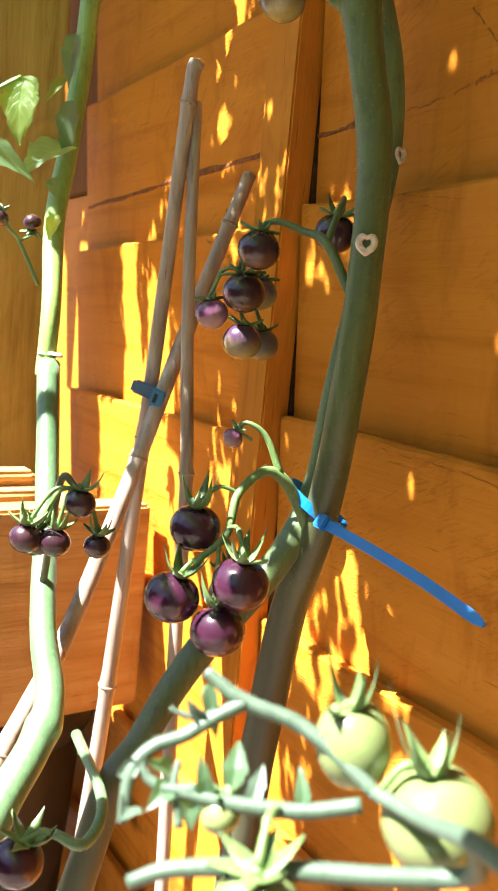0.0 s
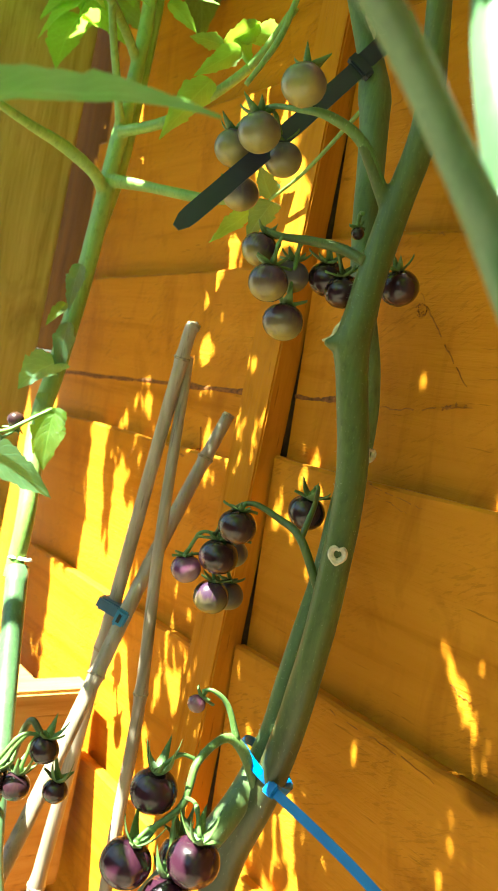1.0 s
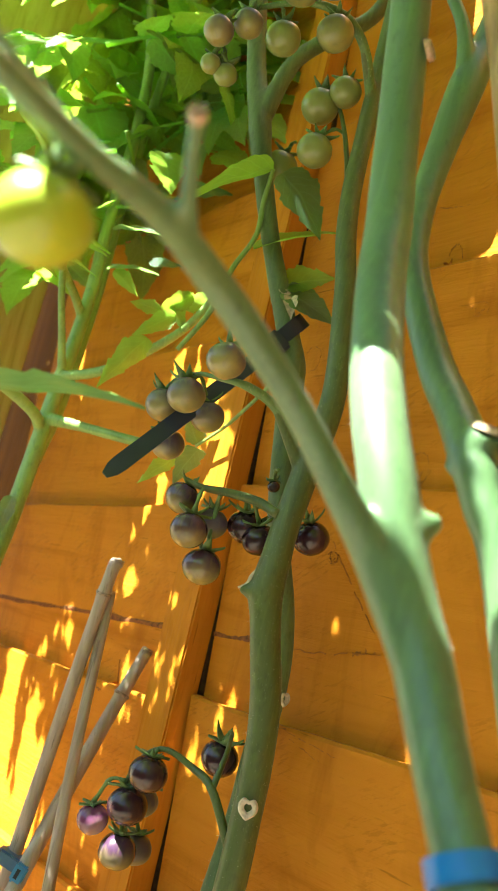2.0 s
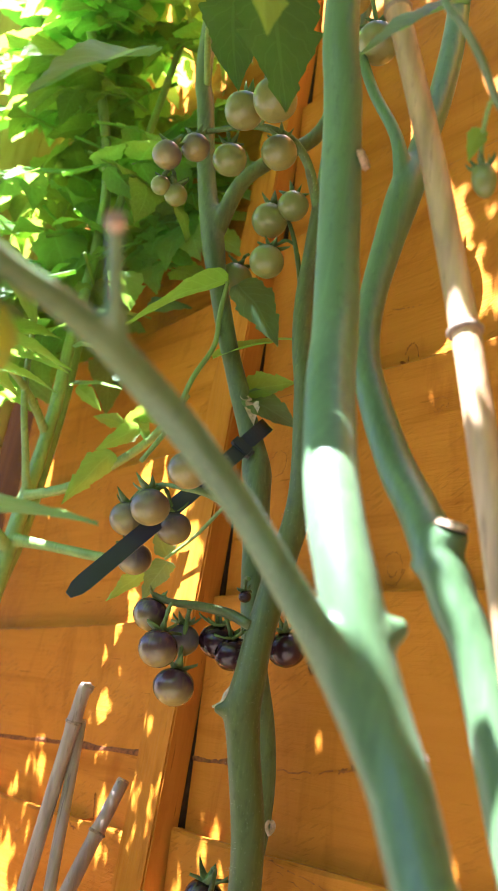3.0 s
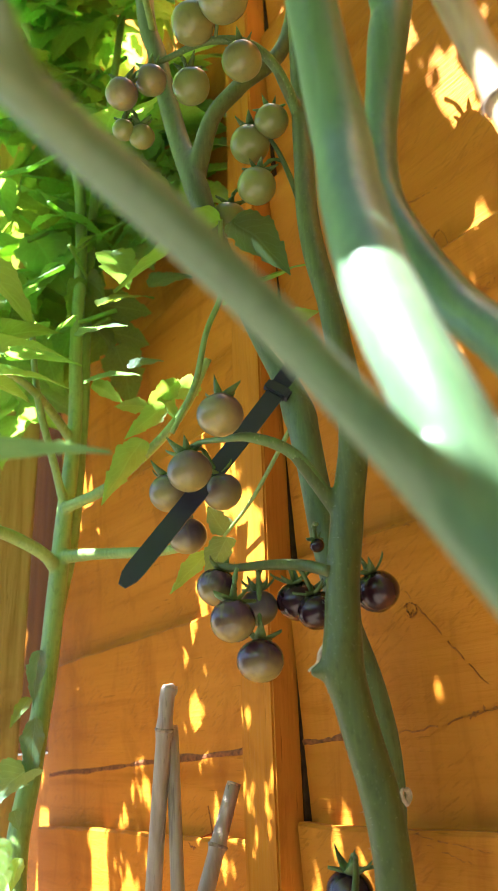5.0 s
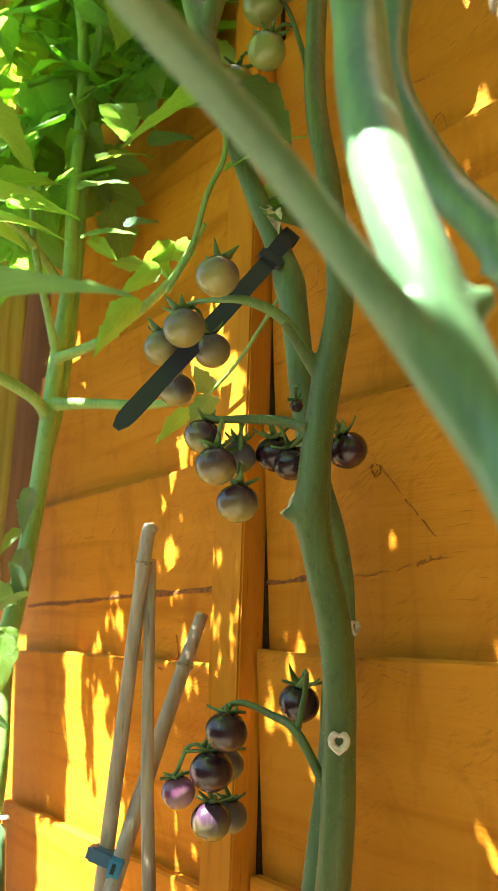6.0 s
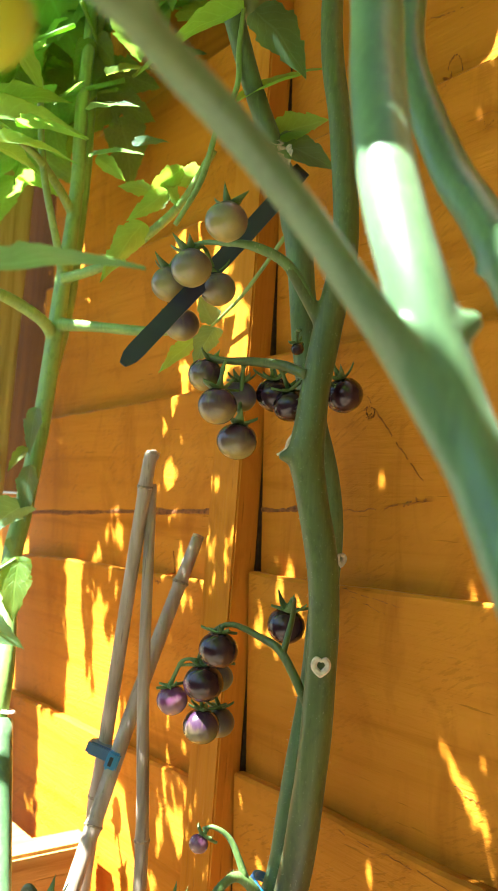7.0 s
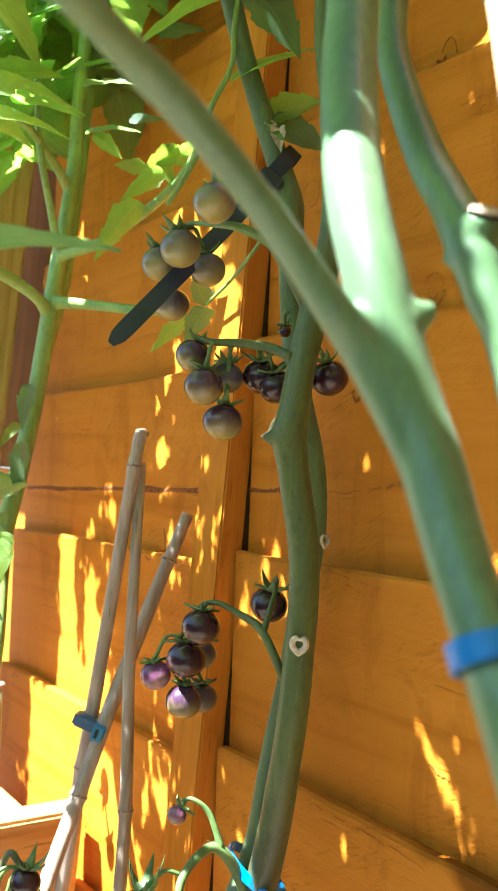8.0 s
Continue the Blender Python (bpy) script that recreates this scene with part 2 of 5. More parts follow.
def leaf_mat(name, dark, light, glow, rough=0.45, gloss=0.4):
    """Thin leaf: light passes through it; paler veins."""
    m, nt, p = shader(name)
    co = node(nt, "ShaderNodeTexCoord").outputs["UV"]
    sep = node(nt, "ShaderNodeSeparateXYZ", {0: co})
    side = node(nt, "ShaderNodeMath", {0: sep.outputs["X"]}, operation="ABSOLUTE").outputs[0]
    vein = node(nt, "ShaderNodeMath", {0: sep.outputs["Y"], 1: node(nt, "ShaderNodeMath", {0: side, 1: 0.35}, operation="MULTIPLY").outputs[0]}, operation="SUBTRACT").outputs[0]
    wave = node(nt, "ShaderNodeMath", {0: node(nt, "ShaderNodeMath", {0: vein, 1: 44.0}, operation="MULTIPLY").outputs[0]}, operation="SINE").outputs[0]
    lines = node(nt, "ShaderNodeMapRange", {0: wave, 1: 0.82, 2: 1.0, 3: 0.0, 4: 0.35}).outputs[0]
    mid = node(nt, "ShaderNodeMapRange", {0: side, 1: 0.03, 2: 0.07, 3: 0.6, 4: 0.0}).outputs[0]
    veins = node(nt, "ShaderNodeMath", {0: lines, 1: mid}, operation="MAXIMUM").outputs[0]
    n1 = noise_tex(nt, stretched(nt, (1, 1, 1)), 55, 5, 0.6)
    rnd = node(nt, "ShaderNodeNewGeometry").outputs["Random Per Island"]
    tone = node(nt, "ShaderNodeMath", {0: n1, 1: node(nt, "ShaderNodeMath", {0: rnd, 1: 0.5}, operation="MULTIPLY").outputs[0]}, operation="ADD").outputs[0]
    col = ramp(nt, tone, [(0.35, dark), (0.95, light)])
    col = mixc(nt, veins, col, tuple(min(1, c * 1.9) for c in light))
    nt.links.new(col, p.inputs["Base Color"])
    p.inputs["Roughness"].default_value = rough
    p.inputs["Specular IOR Level"].default_value = gloss
    bump(nt, p, node(nt, "ShaderNodeMath", {0: n1, 1: veins}, operation="SUBTRACT").outputs[0], 0.4, 0.0012)
    tr = node(nt, "ShaderNodeBsdfTranslucent", {"Color": mixc(nt, n1, tuple(c * 0.7 for c in glow), glow)})
    mix = node(nt, "ShaderNodeMixShader", {0: 0.60, 1: p.outputs[0], 2: tr.outputs[0]})
    nt.links.new(mix.outputs[0], nt.nodes["Material Output"].inputs["Surface"])
    return m


LEAF = leaf_mat("leaf_green", (0.066, 0.150, 0.032), (0.145, 0.280, 0.066), (0.57, 0.93, 0.105))
LEAF_PALE = leaf_mat("leaf_young_green", (0.07, 0.13, 0.02), (0.16, 0.26, 0.05), (0.45, 0.60, 0.05))
LEAF_TEAL = leaf_mat("leaf_bluish_green", (0.050, 0.115, 0.058), (0.12, 0.23, 0.12), (0.30, 0.50, 0.12), 0.33, 0.6)
LEAF_CROWN = leaf_mat("leaf_crown_green", (0.040, 0.090, 0.022), (0.090, 0.180, 0.040), (0.44, 0.66, 0.060))
# darker, less translucent leaf green: shade put into two high leaves' colour
LEAF_SHADE = leaf_mat("leaf_shade_dark_green", (0.030, 0.070, 0.020), (0.070, 0.140, 0.035), (0.13, 0.26, 0.035))
HAIR = plain("pale_hair", (0.55, 0.60, 0.45), 0.6)
SEPAL = stem_green("sepal_green", (0.07, 0.13, 0.03), (0.15, 0.24, 0.06))


# ---- mesh helpers ----
def catmull(points, per):
    """A smooth run through control rows of any length."""
    P = [np.array(p, float) for p in points]
    P = [2 * P[0] - P[1]] + P + [2 * P[-1] - P[-2]]
    out = []
    for i in range(1, len(P) - 2):
        a, b, c, d = P[i - 1:i + 3]
        for k in range(per):
            u = k / per
            out.append(0.5 * (2 * b + (c - a) * u + (2 * a - 5 * b + 4 * c - d) * u * u + (3 * b - a - 3 * c + d) * u ** 3))
    out.append(P[-2])
    return out


def tube(rows, sides=14, per=7, rough=0.04, knots=(), seed=0.0):
    """Verts and faces of a round stem through rows of x, y, z, radius; knots: (share of the way, width, swelling)."""
    run = catmull(rows, per) if per > 1 else [np.array(r, float) for r in rows]
    pts = [Vector(r[:3]) for r in run]
    verts, faces = [], []
    side = None
    n = len(pts)
    for i, c in enumerate(pts):
        d = (pts[min(i + 1, n - 1)] - pts[max(i - 1, 0)]).normalized()
        if side is None:
            side = d.orthogonal().normalized()
        side = (side - d * side.dot(d)).normalized()
        up = d.cross(side)
        u = i / (n - 1)
        swell = 1 + sum(s * math.exp(-((u - at) / w) ** 2) for at, w, s in knots)
        for k in range(sides):
            a = 2 * math.pi * k / sides
            nn = noise.noise(Vector((math.cos(a) * 0.8 + seed, math.sin(a) * 0.8, 0)) + c * 28)
            r = run[i][3] * swell * (1 + rough * nn)
            verts.append(c + (side * math.cos(a) + up * math.sin(a)) * r)
    for i in range(n - 1):
        for k in range(sides):
            a, b = i * sides + k, i * sides + (k + 1) % sides
            faces.append((a, b, b + sides, a + sides))
    for ring, end in ((0, pts[0]), (n - 1, pts[-1])):
        verts.append(end)
        j = len(verts) - 1
        for k in range(sides):
            a, b = ring * sides + k, ring * sides + (k + 1) % sides
            faces.append((b, a, j) if ring == 0 else (a, b, j))
    return verts, faces


def mesh_of(name, verts, faces, material, smooth=True, uvs=None):
    me = bpy.data.meshes.new(name)
    me.from_pydata([tuple(v) for v in verts], [], faces)
    me.materials.append(material)
    if smooth:
        me.polygons.foreach_set("use_smooth", [True] * len(me.polygons))
    if uvs:
        layer = me.uv_layers.new(name="leaf")
        for loop in me.loops:
            layer.data[loop.index].uv = uvs[loop.vertex_index]
    me.update()
    return me


def joined(*lists):
    verts, faces = [], []
    for v, f in lists:
        o = len(verts)
        verts += list(v)
        faces += [tuple(i + o for i in q) for q in f]
    return verts, faces


def thing(name, base, label, category, group="", kind=""):
    ob = new(name)
    ob.empty_display_size = 0.02
    ob.location = base
    return tagged(ob, label, category, group, kind)


def part(name, data, parent, label="", m=None):
    """Links mesh data, given in world coordinates or placed by m, under its thing or part."""
    ob = new(name, data)
    ob.parent = parent
    if parent.type == "EMPTY":
        ob.matrix_parent_inverse = Matrix.Translation(-parent.location)
    if m is not None:
        ob.matrix_basis = m
    return tagged(ob, label)


def box(x0, x1, y0, y1, z0, z1, bevel=0.0, segs=2):
    bm = bmesh.new()
    bmesh.ops.create_cube(bm, size=1)
    for v in bm.verts:
        v.co = Vector(((x0 + x1) / 2 + v.co.x * (x1 - x0), (y0 + y1) / 2 + v.co.y * (y1 - y0), (z0 + z1) / 2 + v.co.z * (z1 - z0)))
    if bevel:
        bmesh.ops.bevel(bm, geom=list(bm.edges), offset=bevel, segments=segs, affect="EDGES")
    return bm


def bm_mesh(name, bm, material, smooth=False):
    me = bpy.data.meshes.new(name)
    bm.to_mesh(me)
    bm.free()
    me.materials.append(material)
    if smooth:
        me.polygons.foreach_set("use_smooth", [True] * len(me.polygons))
    return me


# ---- fence, post, ground ----
ground = bm_mesh("ground", box(-400, 400, -400, 400, -0.3, 0.0), GRAVEL)
tagged(new("ground", ground), "pale brown dry garden soil", "ground", kind="structure")

fence = tagged(new("fence"), "orange-stained overlapping horizontal board fence panel", "fence", kind="structure")
FENCE_X, FENCE_END, FENCE_START = 0.430, 0.986, -0.90
LEFT_TOPS = {k: 0.7675 + 0.1565 * k for k in range(-5, 8)}       # upper edges of the boards beyond the batten
RIGHT_TOPS = {k: 0.7790 + (0.1630 if k > 0 else 0.1490) * k for k in range(-5, 8)}
LEFT_SLOPE, RIGHT_SLOPE = -0.022, -0.004


def board(z0, z1, lean0, lean1, seed, end, start, slope):
    """A sawn board with a wavy upper edge, from one y to another; lean: how far its lower and upper edges stand back."""
    verts, faces = [], []
    n = 60
    for i in range(n + 1):
        y = end + (start - end) * i / n
        wave = 0.0035 * noise.noise(Vector((seed * 3.1, y * 5, 0))) + 0.0012 * noise.noise(Vector((seed, y * 31, 5)))
        drop = slope * (y - 0.557)
        top = z1 + wave + drop
        zb = z0 + drop
        bow = 0.0007 * noise.noise(Vector((seed * 1.7, y * 3, 9)))
        xs0, xs1 = FENCE_X + lean0 + bow, FENCE_X + lean1 + bow
        chip = 0.0012 * noise.noise(Vector((seed * 5, y * 60, 2)))
        verts += [(xs0, y, zb), (xs0 * 0.45 + xs1 * 0.55, y, zb * 0.45 + top * 0.55), (xs1, y, top - 0.0022 + chip), (xs1 + 0.0016, y, top),
                  (xs1 + 0.0085, y, top), (xs0 + 0.0085, y, zb)]
    m = 6
    for i in range(n):
        for k in range(m):
            a, b = i * m + k, i * m + (k + 1) % m
            faces.append((a, b, b + m, a + m))
    faces.append(tuple(range(m))[::-1])
    faces.append(tuple(n * m + k for k in range(m)))
    return mesh_of("board", verts, faces, FENCE, smooth=False)


for k in range(-5, 8):
    for tops, slope, end, start, seed in ((LEFT_TOPS, LEFT_SLOPE, FENCE_END - 0.002 * (k % 3), 0.580, 7.0), (RIGHT_TOPS, RIGHT_SLOPE, 0.5612, FENCE_START, 31.0)):
        low = max(tops[k] - (tops[k] - tops.get(k - 1, tops[k] - 0.15)) - 0.022, 0.03)
        part("board", board(low, tops[k], 0.010, -0.003, seed + k, end, start, slope), fence)


def face_x(y, z):
    """The front of the boards at a place on the fence."""
    tops, slope = (LEFT_TOPS, LEFT_SLOPE) if y > 0.57 else (RIGHT_TOPS, RIGHT_SLOPE)
    zz = z - slope * (y - 0.557)
    k = min(i for i in tops if tops[i] > zz)
    low = tops.get(k - 1, tops[k] - 0.15) - 0.022
    return FENCE_X + 0.010 - 0.013 * (zz - low) / (tops[k] - low)


def crack(points, width, seed):
    """A dark split in the wood: a thin ragged sliver that follows points of y and z."""
    run = catmull([(p[0], p[1], 0) for p in points], 8)
    verts, faces = [], []
    n = len(run)
    for i, (y, z, _) in enumerate(run):
        w = width * (0.25 + math.sin(math.pi * i / (n - 1)) ** 0.7) * (1 + 1.1 * noise.noise(Vector((seed, i * 0.9, 0))))
        z += 0.0022 * noise.noise(Vector((seed * 2, i * 0.6, 3)))
        x = face_x(y, z)
        verts += [(x + 0.0012, y, z - w / 2), (x - 0.0007, y, z - w * 0.1), (x + 0.0012, y, z + w / 2)]
    for i in range(n - 1):
        a = i * 3
        if n > 12 and noise.noise(Vector((seed * 1.3, i * 0.55, 7))) < -0.12:
            continue
        faces += [(a, a + 1, a + 4, a + 3), (a + 1, a + 2, a + 5, a + 4)]
    part("crack", mesh_of("crack", verts, faces, BARK if run[0][0] > 0.6 else SPLIT), fence, "brown split in the wood")


def seam(y0, y1, z0, z1, r, seed):
    """A rough bark seam along a board."""
    rows = []
    for i in range(25):
        u = i / 24
        y, z = y0 + (y1 - y0) * u, z0 + (z1 - z0) * u + 0.0008 * noise.noise(Vector((seed, u * 9, 0)))
        rows.append((face_x(y, z) + 0.0030, y, z, r * (1.0 + 0.14 * noise.noise(Vector((seed, u * 14, 4))))))
    v, f = tube(rows, 9, 5, 0.5, (), seed)
    part("bark_seam", mesh_of("bark_seam", v, f, BARK, False), fence, "rough brown bark seam")


seam(0.60, 0.98, 0.8225, 0.8065, 0.0040, 1.0)
seam(0.50, 0.562, 0.8285, 0.8250, 0.0036, 2.0)
CRACKS = [
    (((0.454, 0.904), (0.440, 0.887), (0.426, 0.870), (0.406, 0.848)), 0.0022),
    (((0.491, 0.943), (0.477, 0.946), (0.462, 0.948)), 0.0026), (((0.447, 0.941), (0.435, 0.943), (0.421, 0.942)), 0.0026),
    (((0.500, 0.826), (0.460, 0.828), (0.430, 0.832), (0.399, 0.836)), 0.0016), (((0.425, 0.833), (0.412, 0.836), (0.402, 0.836)), 0.0038),
    (((0.463, 0.776), (0.436, 0.773), (0.411, 0.770)), 0.0022), (((0.459, 0.774), (0.440, 0.768), (0.426, 0.765)), 0.0018),
    (((0.469, 0.626), (0.427, 0.625), (0.390, 0.624), (0.364, 0.622)), 0.0016), (((0.375, 0.677), (0.366, 0.673), (0.356, 0.671)), 0.0022),
    (((0.407, 0.945), (0.392, 0.952), (0.389, 0.960)), 0.0016), (((0.422, 1.158), (0.412, 1.156), (0.396, 1.154)), 0.0018),
    (((0.692, 0.760), (0.682, 0.757)), 0.0060), (((0.680, 0.785), (0.676, 0.764)), 0.0022),
    (((0.523, 1.037), (0.511, 1.039), (0.508, 1.052), (0.518, 1.057), (0.527, 1.047), (0.523, 1.037)), 0.0012),
]
for y, z, ry, rz in ((0.402, 1.112, 0.006, 0.013), (0.399, 0.959, 0.008, 0.011), (0.368, 1.066, 0.007, 0.005), (0.452, 0.893, 0.005, 0.004)):        # rings round knots
    CRACKS.append(([(y + ry * math.cos(a), z + rz * math.sin(a)) for a in (0.4, 1.2, 2.0, 2.9, 3.8, 4.6, 5.4)], 0.0016))
    CRACKS.append(([(y + 0.5 * ry * math.cos(a), z + 0.5 * rz * math.sin(a)) for a in (3.4, 4.2, 5.0, 5.9, 6.8)], 0.0013))
for i, (pts, w) in enumerate(CRACKS):
    crack(pts, w, i * 3.7)
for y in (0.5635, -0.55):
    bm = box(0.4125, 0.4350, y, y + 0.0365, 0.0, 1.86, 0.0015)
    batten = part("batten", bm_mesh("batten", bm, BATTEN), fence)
    # the batten's back half is coloured dark to paint the shade in the gap
    part("batten_core", bm_mesh("batten_core", box(0.4352, 0.4600, y + 0.0004, y + 0.0360, 0.0, 1.855), SHADE_DARK), batten, "back of the batten coloured dark for the shade in its gap")

# dark strip added to close the joint and paint its shade
part("back_rail", bm_mesh("back_rail", box(0.449, 0.459, 0.535, 0.5632, 0.0, 1.85), SHADE_DARK), fence, "added dark strip for the shade behind the joint")
# end board added behind the gap; its upper half is coloured dark for shade
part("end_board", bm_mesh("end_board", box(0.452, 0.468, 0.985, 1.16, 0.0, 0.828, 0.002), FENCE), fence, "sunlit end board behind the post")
part("end_board", bm_mesh("end_board", box(0.452, 0.468, 0.985, 1.16, 0.830, 1.85, 0.002), SHADED), fence, "end board behind the post coloured dark for shade")
# unseen board added to keep sun and sky off the upper end board
part("backing_board", bm_mesh("backing_board", box(0.250, 0.400, 1.100, 1.118, 0.93, 1.85, 0.002), SHADE_DARK), fence, "unseen dark board added behind the post to block light")
post = bm_mesh("fence_post", box(0.212, 0.4060, 0.9935, 1.0140, 0.0, 1.95, 0.004), POST)
tagged(new("fence_post", post), "bare olive-brown timber fence post with vertical grain", "post", kind="structure")

# dark walls added out of view to hold back skylight and bounce
for name, sizes in (("wall_south", (-1.60, 0.445, -1.02, -0.95, 0.0, 4.5)), ("wall_west", (-1.68, -1.60, -1.02, 2.6, 0.0, 1.2))):
    tagged(new(name, bm_mesh(name, box(*sizes), RENDERED)), "plain dark brown rendered wall added out of view to cut skylight", "wall", kind="structure")

# ---- slatted shelf in the corner ----
shelf = thing("slatted_shelf", (0.3, 0.83, 0.0), "orange wooden slatted shelf standing against the fence", "shelf")
part("front_board", bm_mesh("front_board", box(0.10, 0.418, 0.735, 0.768, 0.334, 0.525, 0.003), SHELF), shelf)
for k in range(3):
    y, z = 0.772 + 0.022 * k, 0.501 + 0.0135 * k
    part("slat", bm_mesh("slat", box(0.05, 0.362 - 0.012 * k, y, y + 0.030, z, z + 0.0125, 0.004, 3), SHELF), shelf)
part("side_rail", bm_mesh("side_rail", box(0.372, 0.402, 0.7685, 0.9925, 0.452, 0.500, 0.003), SHELF), shelf)
for x, y in ((0.105, 0.770),):
    part("leg", bm_mesh("leg", box(x, x + 0.035, y, y + 0.035, 0.0, 0.506, 0.003), SHELF), shelf)


def lathe(profile, sides=40):
    verts, faces = [], []
    for r, z in profile:
        for k in range(sides):
            a = 2 * math.pi * k / sides
            verts.append((r * math.cos(a), r * math.sin(a), z))
    for i in range(len(profile) - 1):
        for k in range(sides):
            a, b = i * sides + k, i * sides + (k + 1) % sides
            faces.append((a, b, b + sides, a + sides))
    return verts, faces


# black pot shape added to stand in for the dark beneath the shelf
pot = thing("shade_pot", (0.318, 0.870, 0.0), "black pot shape added for the shade under the shelf", "plant pot")
pot_m = Matrix.Translation((0.318, 0.870, 0.0)) @ Matrix.Diagonal((1.0, 1.0, 1.22, 1.0))
part("body", mesh_of("body", *lathe([(0.001, 0.0), (0.075, 0.0), (0.097, 0.235), (0.092, 0.235), (0.088, 0.20), (0.001, 0.20)]), POT), pot, "", pot_m)
part("rim", mesh_of("rim", *lathe([(0.0975, 0.230), (0.105, 0.231), (0.106, 0.260), (0.099, 0.262), (0.0930, 0.2355)]), POT), pot, "", pot_m)


# ---- canes ----
def cane(rows, nodes, label, name="bamboo_cane", material=None):
    """A bamboo cane that reaches the ground, with swollen nodes at the given heights."""
    a, b = Vector(rows[-2][:3]), Vector(rows[-1][:3])
    rows = list(rows)
    if b.z > 0.05:
        d = (b - a).normalized()
        foot = b + d * (b.z / -d.z)
        rows.append((*foot, rows[-1][3]))
    run = catmull(rows, 16)
    zs = [r[2] for r in run]
    knots, rings = [], []
    for z in nodes:
        i = min(range(len(zs)), key=lambda j: abs(zs[j] - z))
        knots.append((i / (len(zs) - 1), 0.005, 0.16))
        rings.append((i, z))
    v, f = tube(run, 16, 1, 0.006, knots, rows[0][0] * 50)
    ob = thing(name, (rows[-1][0], rows[-1][1], 0.0), label, "cane", "canes")
    part("shaft", mesh_of("shaft", v, f, material or BAMBOO), ob)
    for i, z in rings:
        if 0 < i < len(run) - 1:
            c, d = Vector(run[i][:3]), (Vector(run[i - 1][:3]) - Vector(run[i + 1][:3])).normalized()
            r = run[i][3]
            v, f = tube([(*(c + d * h), r * q) for h, q in ((-0.0016, 1.10), (-0.0008, 1.24), (0.0002, 1.27), (0.0010, 1.14))], 16, 1, 0.06)
            part("node_ring", mesh_of("node_ring", v, f, RING), ob, "brown ridged node ring")
    top = Vector(run[0][:3])
    d = (top - Vector(run[1][:3])).normalized()
    r = run[0][3]
    v, f = tube([(*(top - d * 0.001), r * 1.01), (*(top + d * 0.0016), r * 0.93)], 14, 1, 0.15)
    part("cut_end", mesh_of("cut_end", v, f, CUT), ob, "pale dried cut end")
    return ob


cane([(0.355, 0.595, 0.860, 0.0050), (0.353, 0.599, 0.835, 0.0049), (0.356, 0.631, 0.631, 0.0054), (0.346, 0.645, 0.404, 0.0060), (0.337, 0.649, 0.290, 0.0062)],
     (0.838, 0.604, 0.404, 0.2), "weathered tan bamboo cane with a split top")
cane([(0.361, 0.603, 0.836, 0.0040), (0.362, 0.593, 0.697, 0.0044), (0.368, 0.586, 0.578, 0.0048), (0.367, 0.581, 0.470, 0.0050), (0.363, 0.566, 0.333, 0.0051)],
     (0.585, 0.36, 0.14), "thin weathered bamboo cane standing upright")
cane([(0.413, 0.611, 0.800, 0.0048), (0.390, 0.616, 0.728, 0.0057), (0.364, 0.615, 0.654, 0.0058), (0.327, 0.602, 0.564, 0.0058), (0.279, 0.574, 0.476, 0.0060), (0.233, 0.546, 0.421, 0.0061)],
     (0.762, 0.59, 0.42, 0.2), "weathered bamboo cane leaning across the others")
cane([(0.2020, 0.2700, 1.230, 0.0047), (0.2256, 0.2507, 1.1254, 0.0050), (0.2379, 0.2402, 1.0681, 0.0051), (0.2462, 0.2311, 1.0166, 0.0053), (0.2490, 0.2266, 0.9928, 0.0054), (0.2507, 0.2218, 0.9701, 0.0054), (0.2530, 0.2120, 0.920, 0.0055), (0.256, 0.165, 0.70, 0.0056)],
     (0.988, 1.14, 0.7), "smooth yellow bamboo cane beside the near plant", material=BAMBOO_YELLOW)


# ---- ties ----
def strap(rows, width, thick, flat):
    """A flat band along rows of points; flat: the direction across its thin side."""
    run = [Vector(p) for p in catmull(rows, 8)]
    verts, faces = [], []
    for i, c in enumerate(run):
        d = (run[min(i + 1, len(run) - 1)] - run[max(i - 1, 0)]).normalized()
        nrm = (Vector(flat) - d * Vector(flat).dot(d)).normalized()
        wid = d.cross(nrm)
        u = i / (len(run) - 1)
        w = width * (1.0 if u < 0.93 else max(0.35, 1 - ((u - 0.93) / 0.07) ** 2 * 0.6))
        for s, t in ((-1, -1), (1, -1), (1, 1), (-1, 1)):
            verts.append(c + wid * s * w / 2 + nrm * t * thick / 2)
    for i in range(len(run) - 1):
        for k in range(4):
            a, b = i * 4 + k, i * 4 + (k + 1) % 4
            faces.append((a, b, b + 4, a + 4))
    faces += [(3, 2, 1, 0), tuple(len(run) * 4 - 4 + k for k in range(4))]
    return verts, faces


def band(center, axis, rx, ry, turn, width, thick):
    """A closed band round the given axis."""
    axis = Vector(axis).normalized()
    u = Vector(turn)
    u = (u - axis * u.dot(axis)).normalized()
    w = axis.cross(u)
    verts, faces = [], []
    n = 40
    for i in range(n):
        a = 2 * math.pi * i / n
        out = (u * math.cos(a) * rx + w * math.sin(a) * ry)
        o2 = out.normalized()
        for s, t in ((-1, 0), (1, 0), (1, 1), (-1, 1)):
            verts.append(Vector(center) + out + o2 * t * thick + axis * s * width / 2)
    for i in range(n):
        for k in range(4):
            a, b = i * 4 + k, i * 4 + (k + 1) % 4
            c, d = ((i + 1) % n) * 4 + k, ((i + 1) % n) * 4 + (k + 1) % 4
            faces.append((a, b, d, c))
    return verts, faces


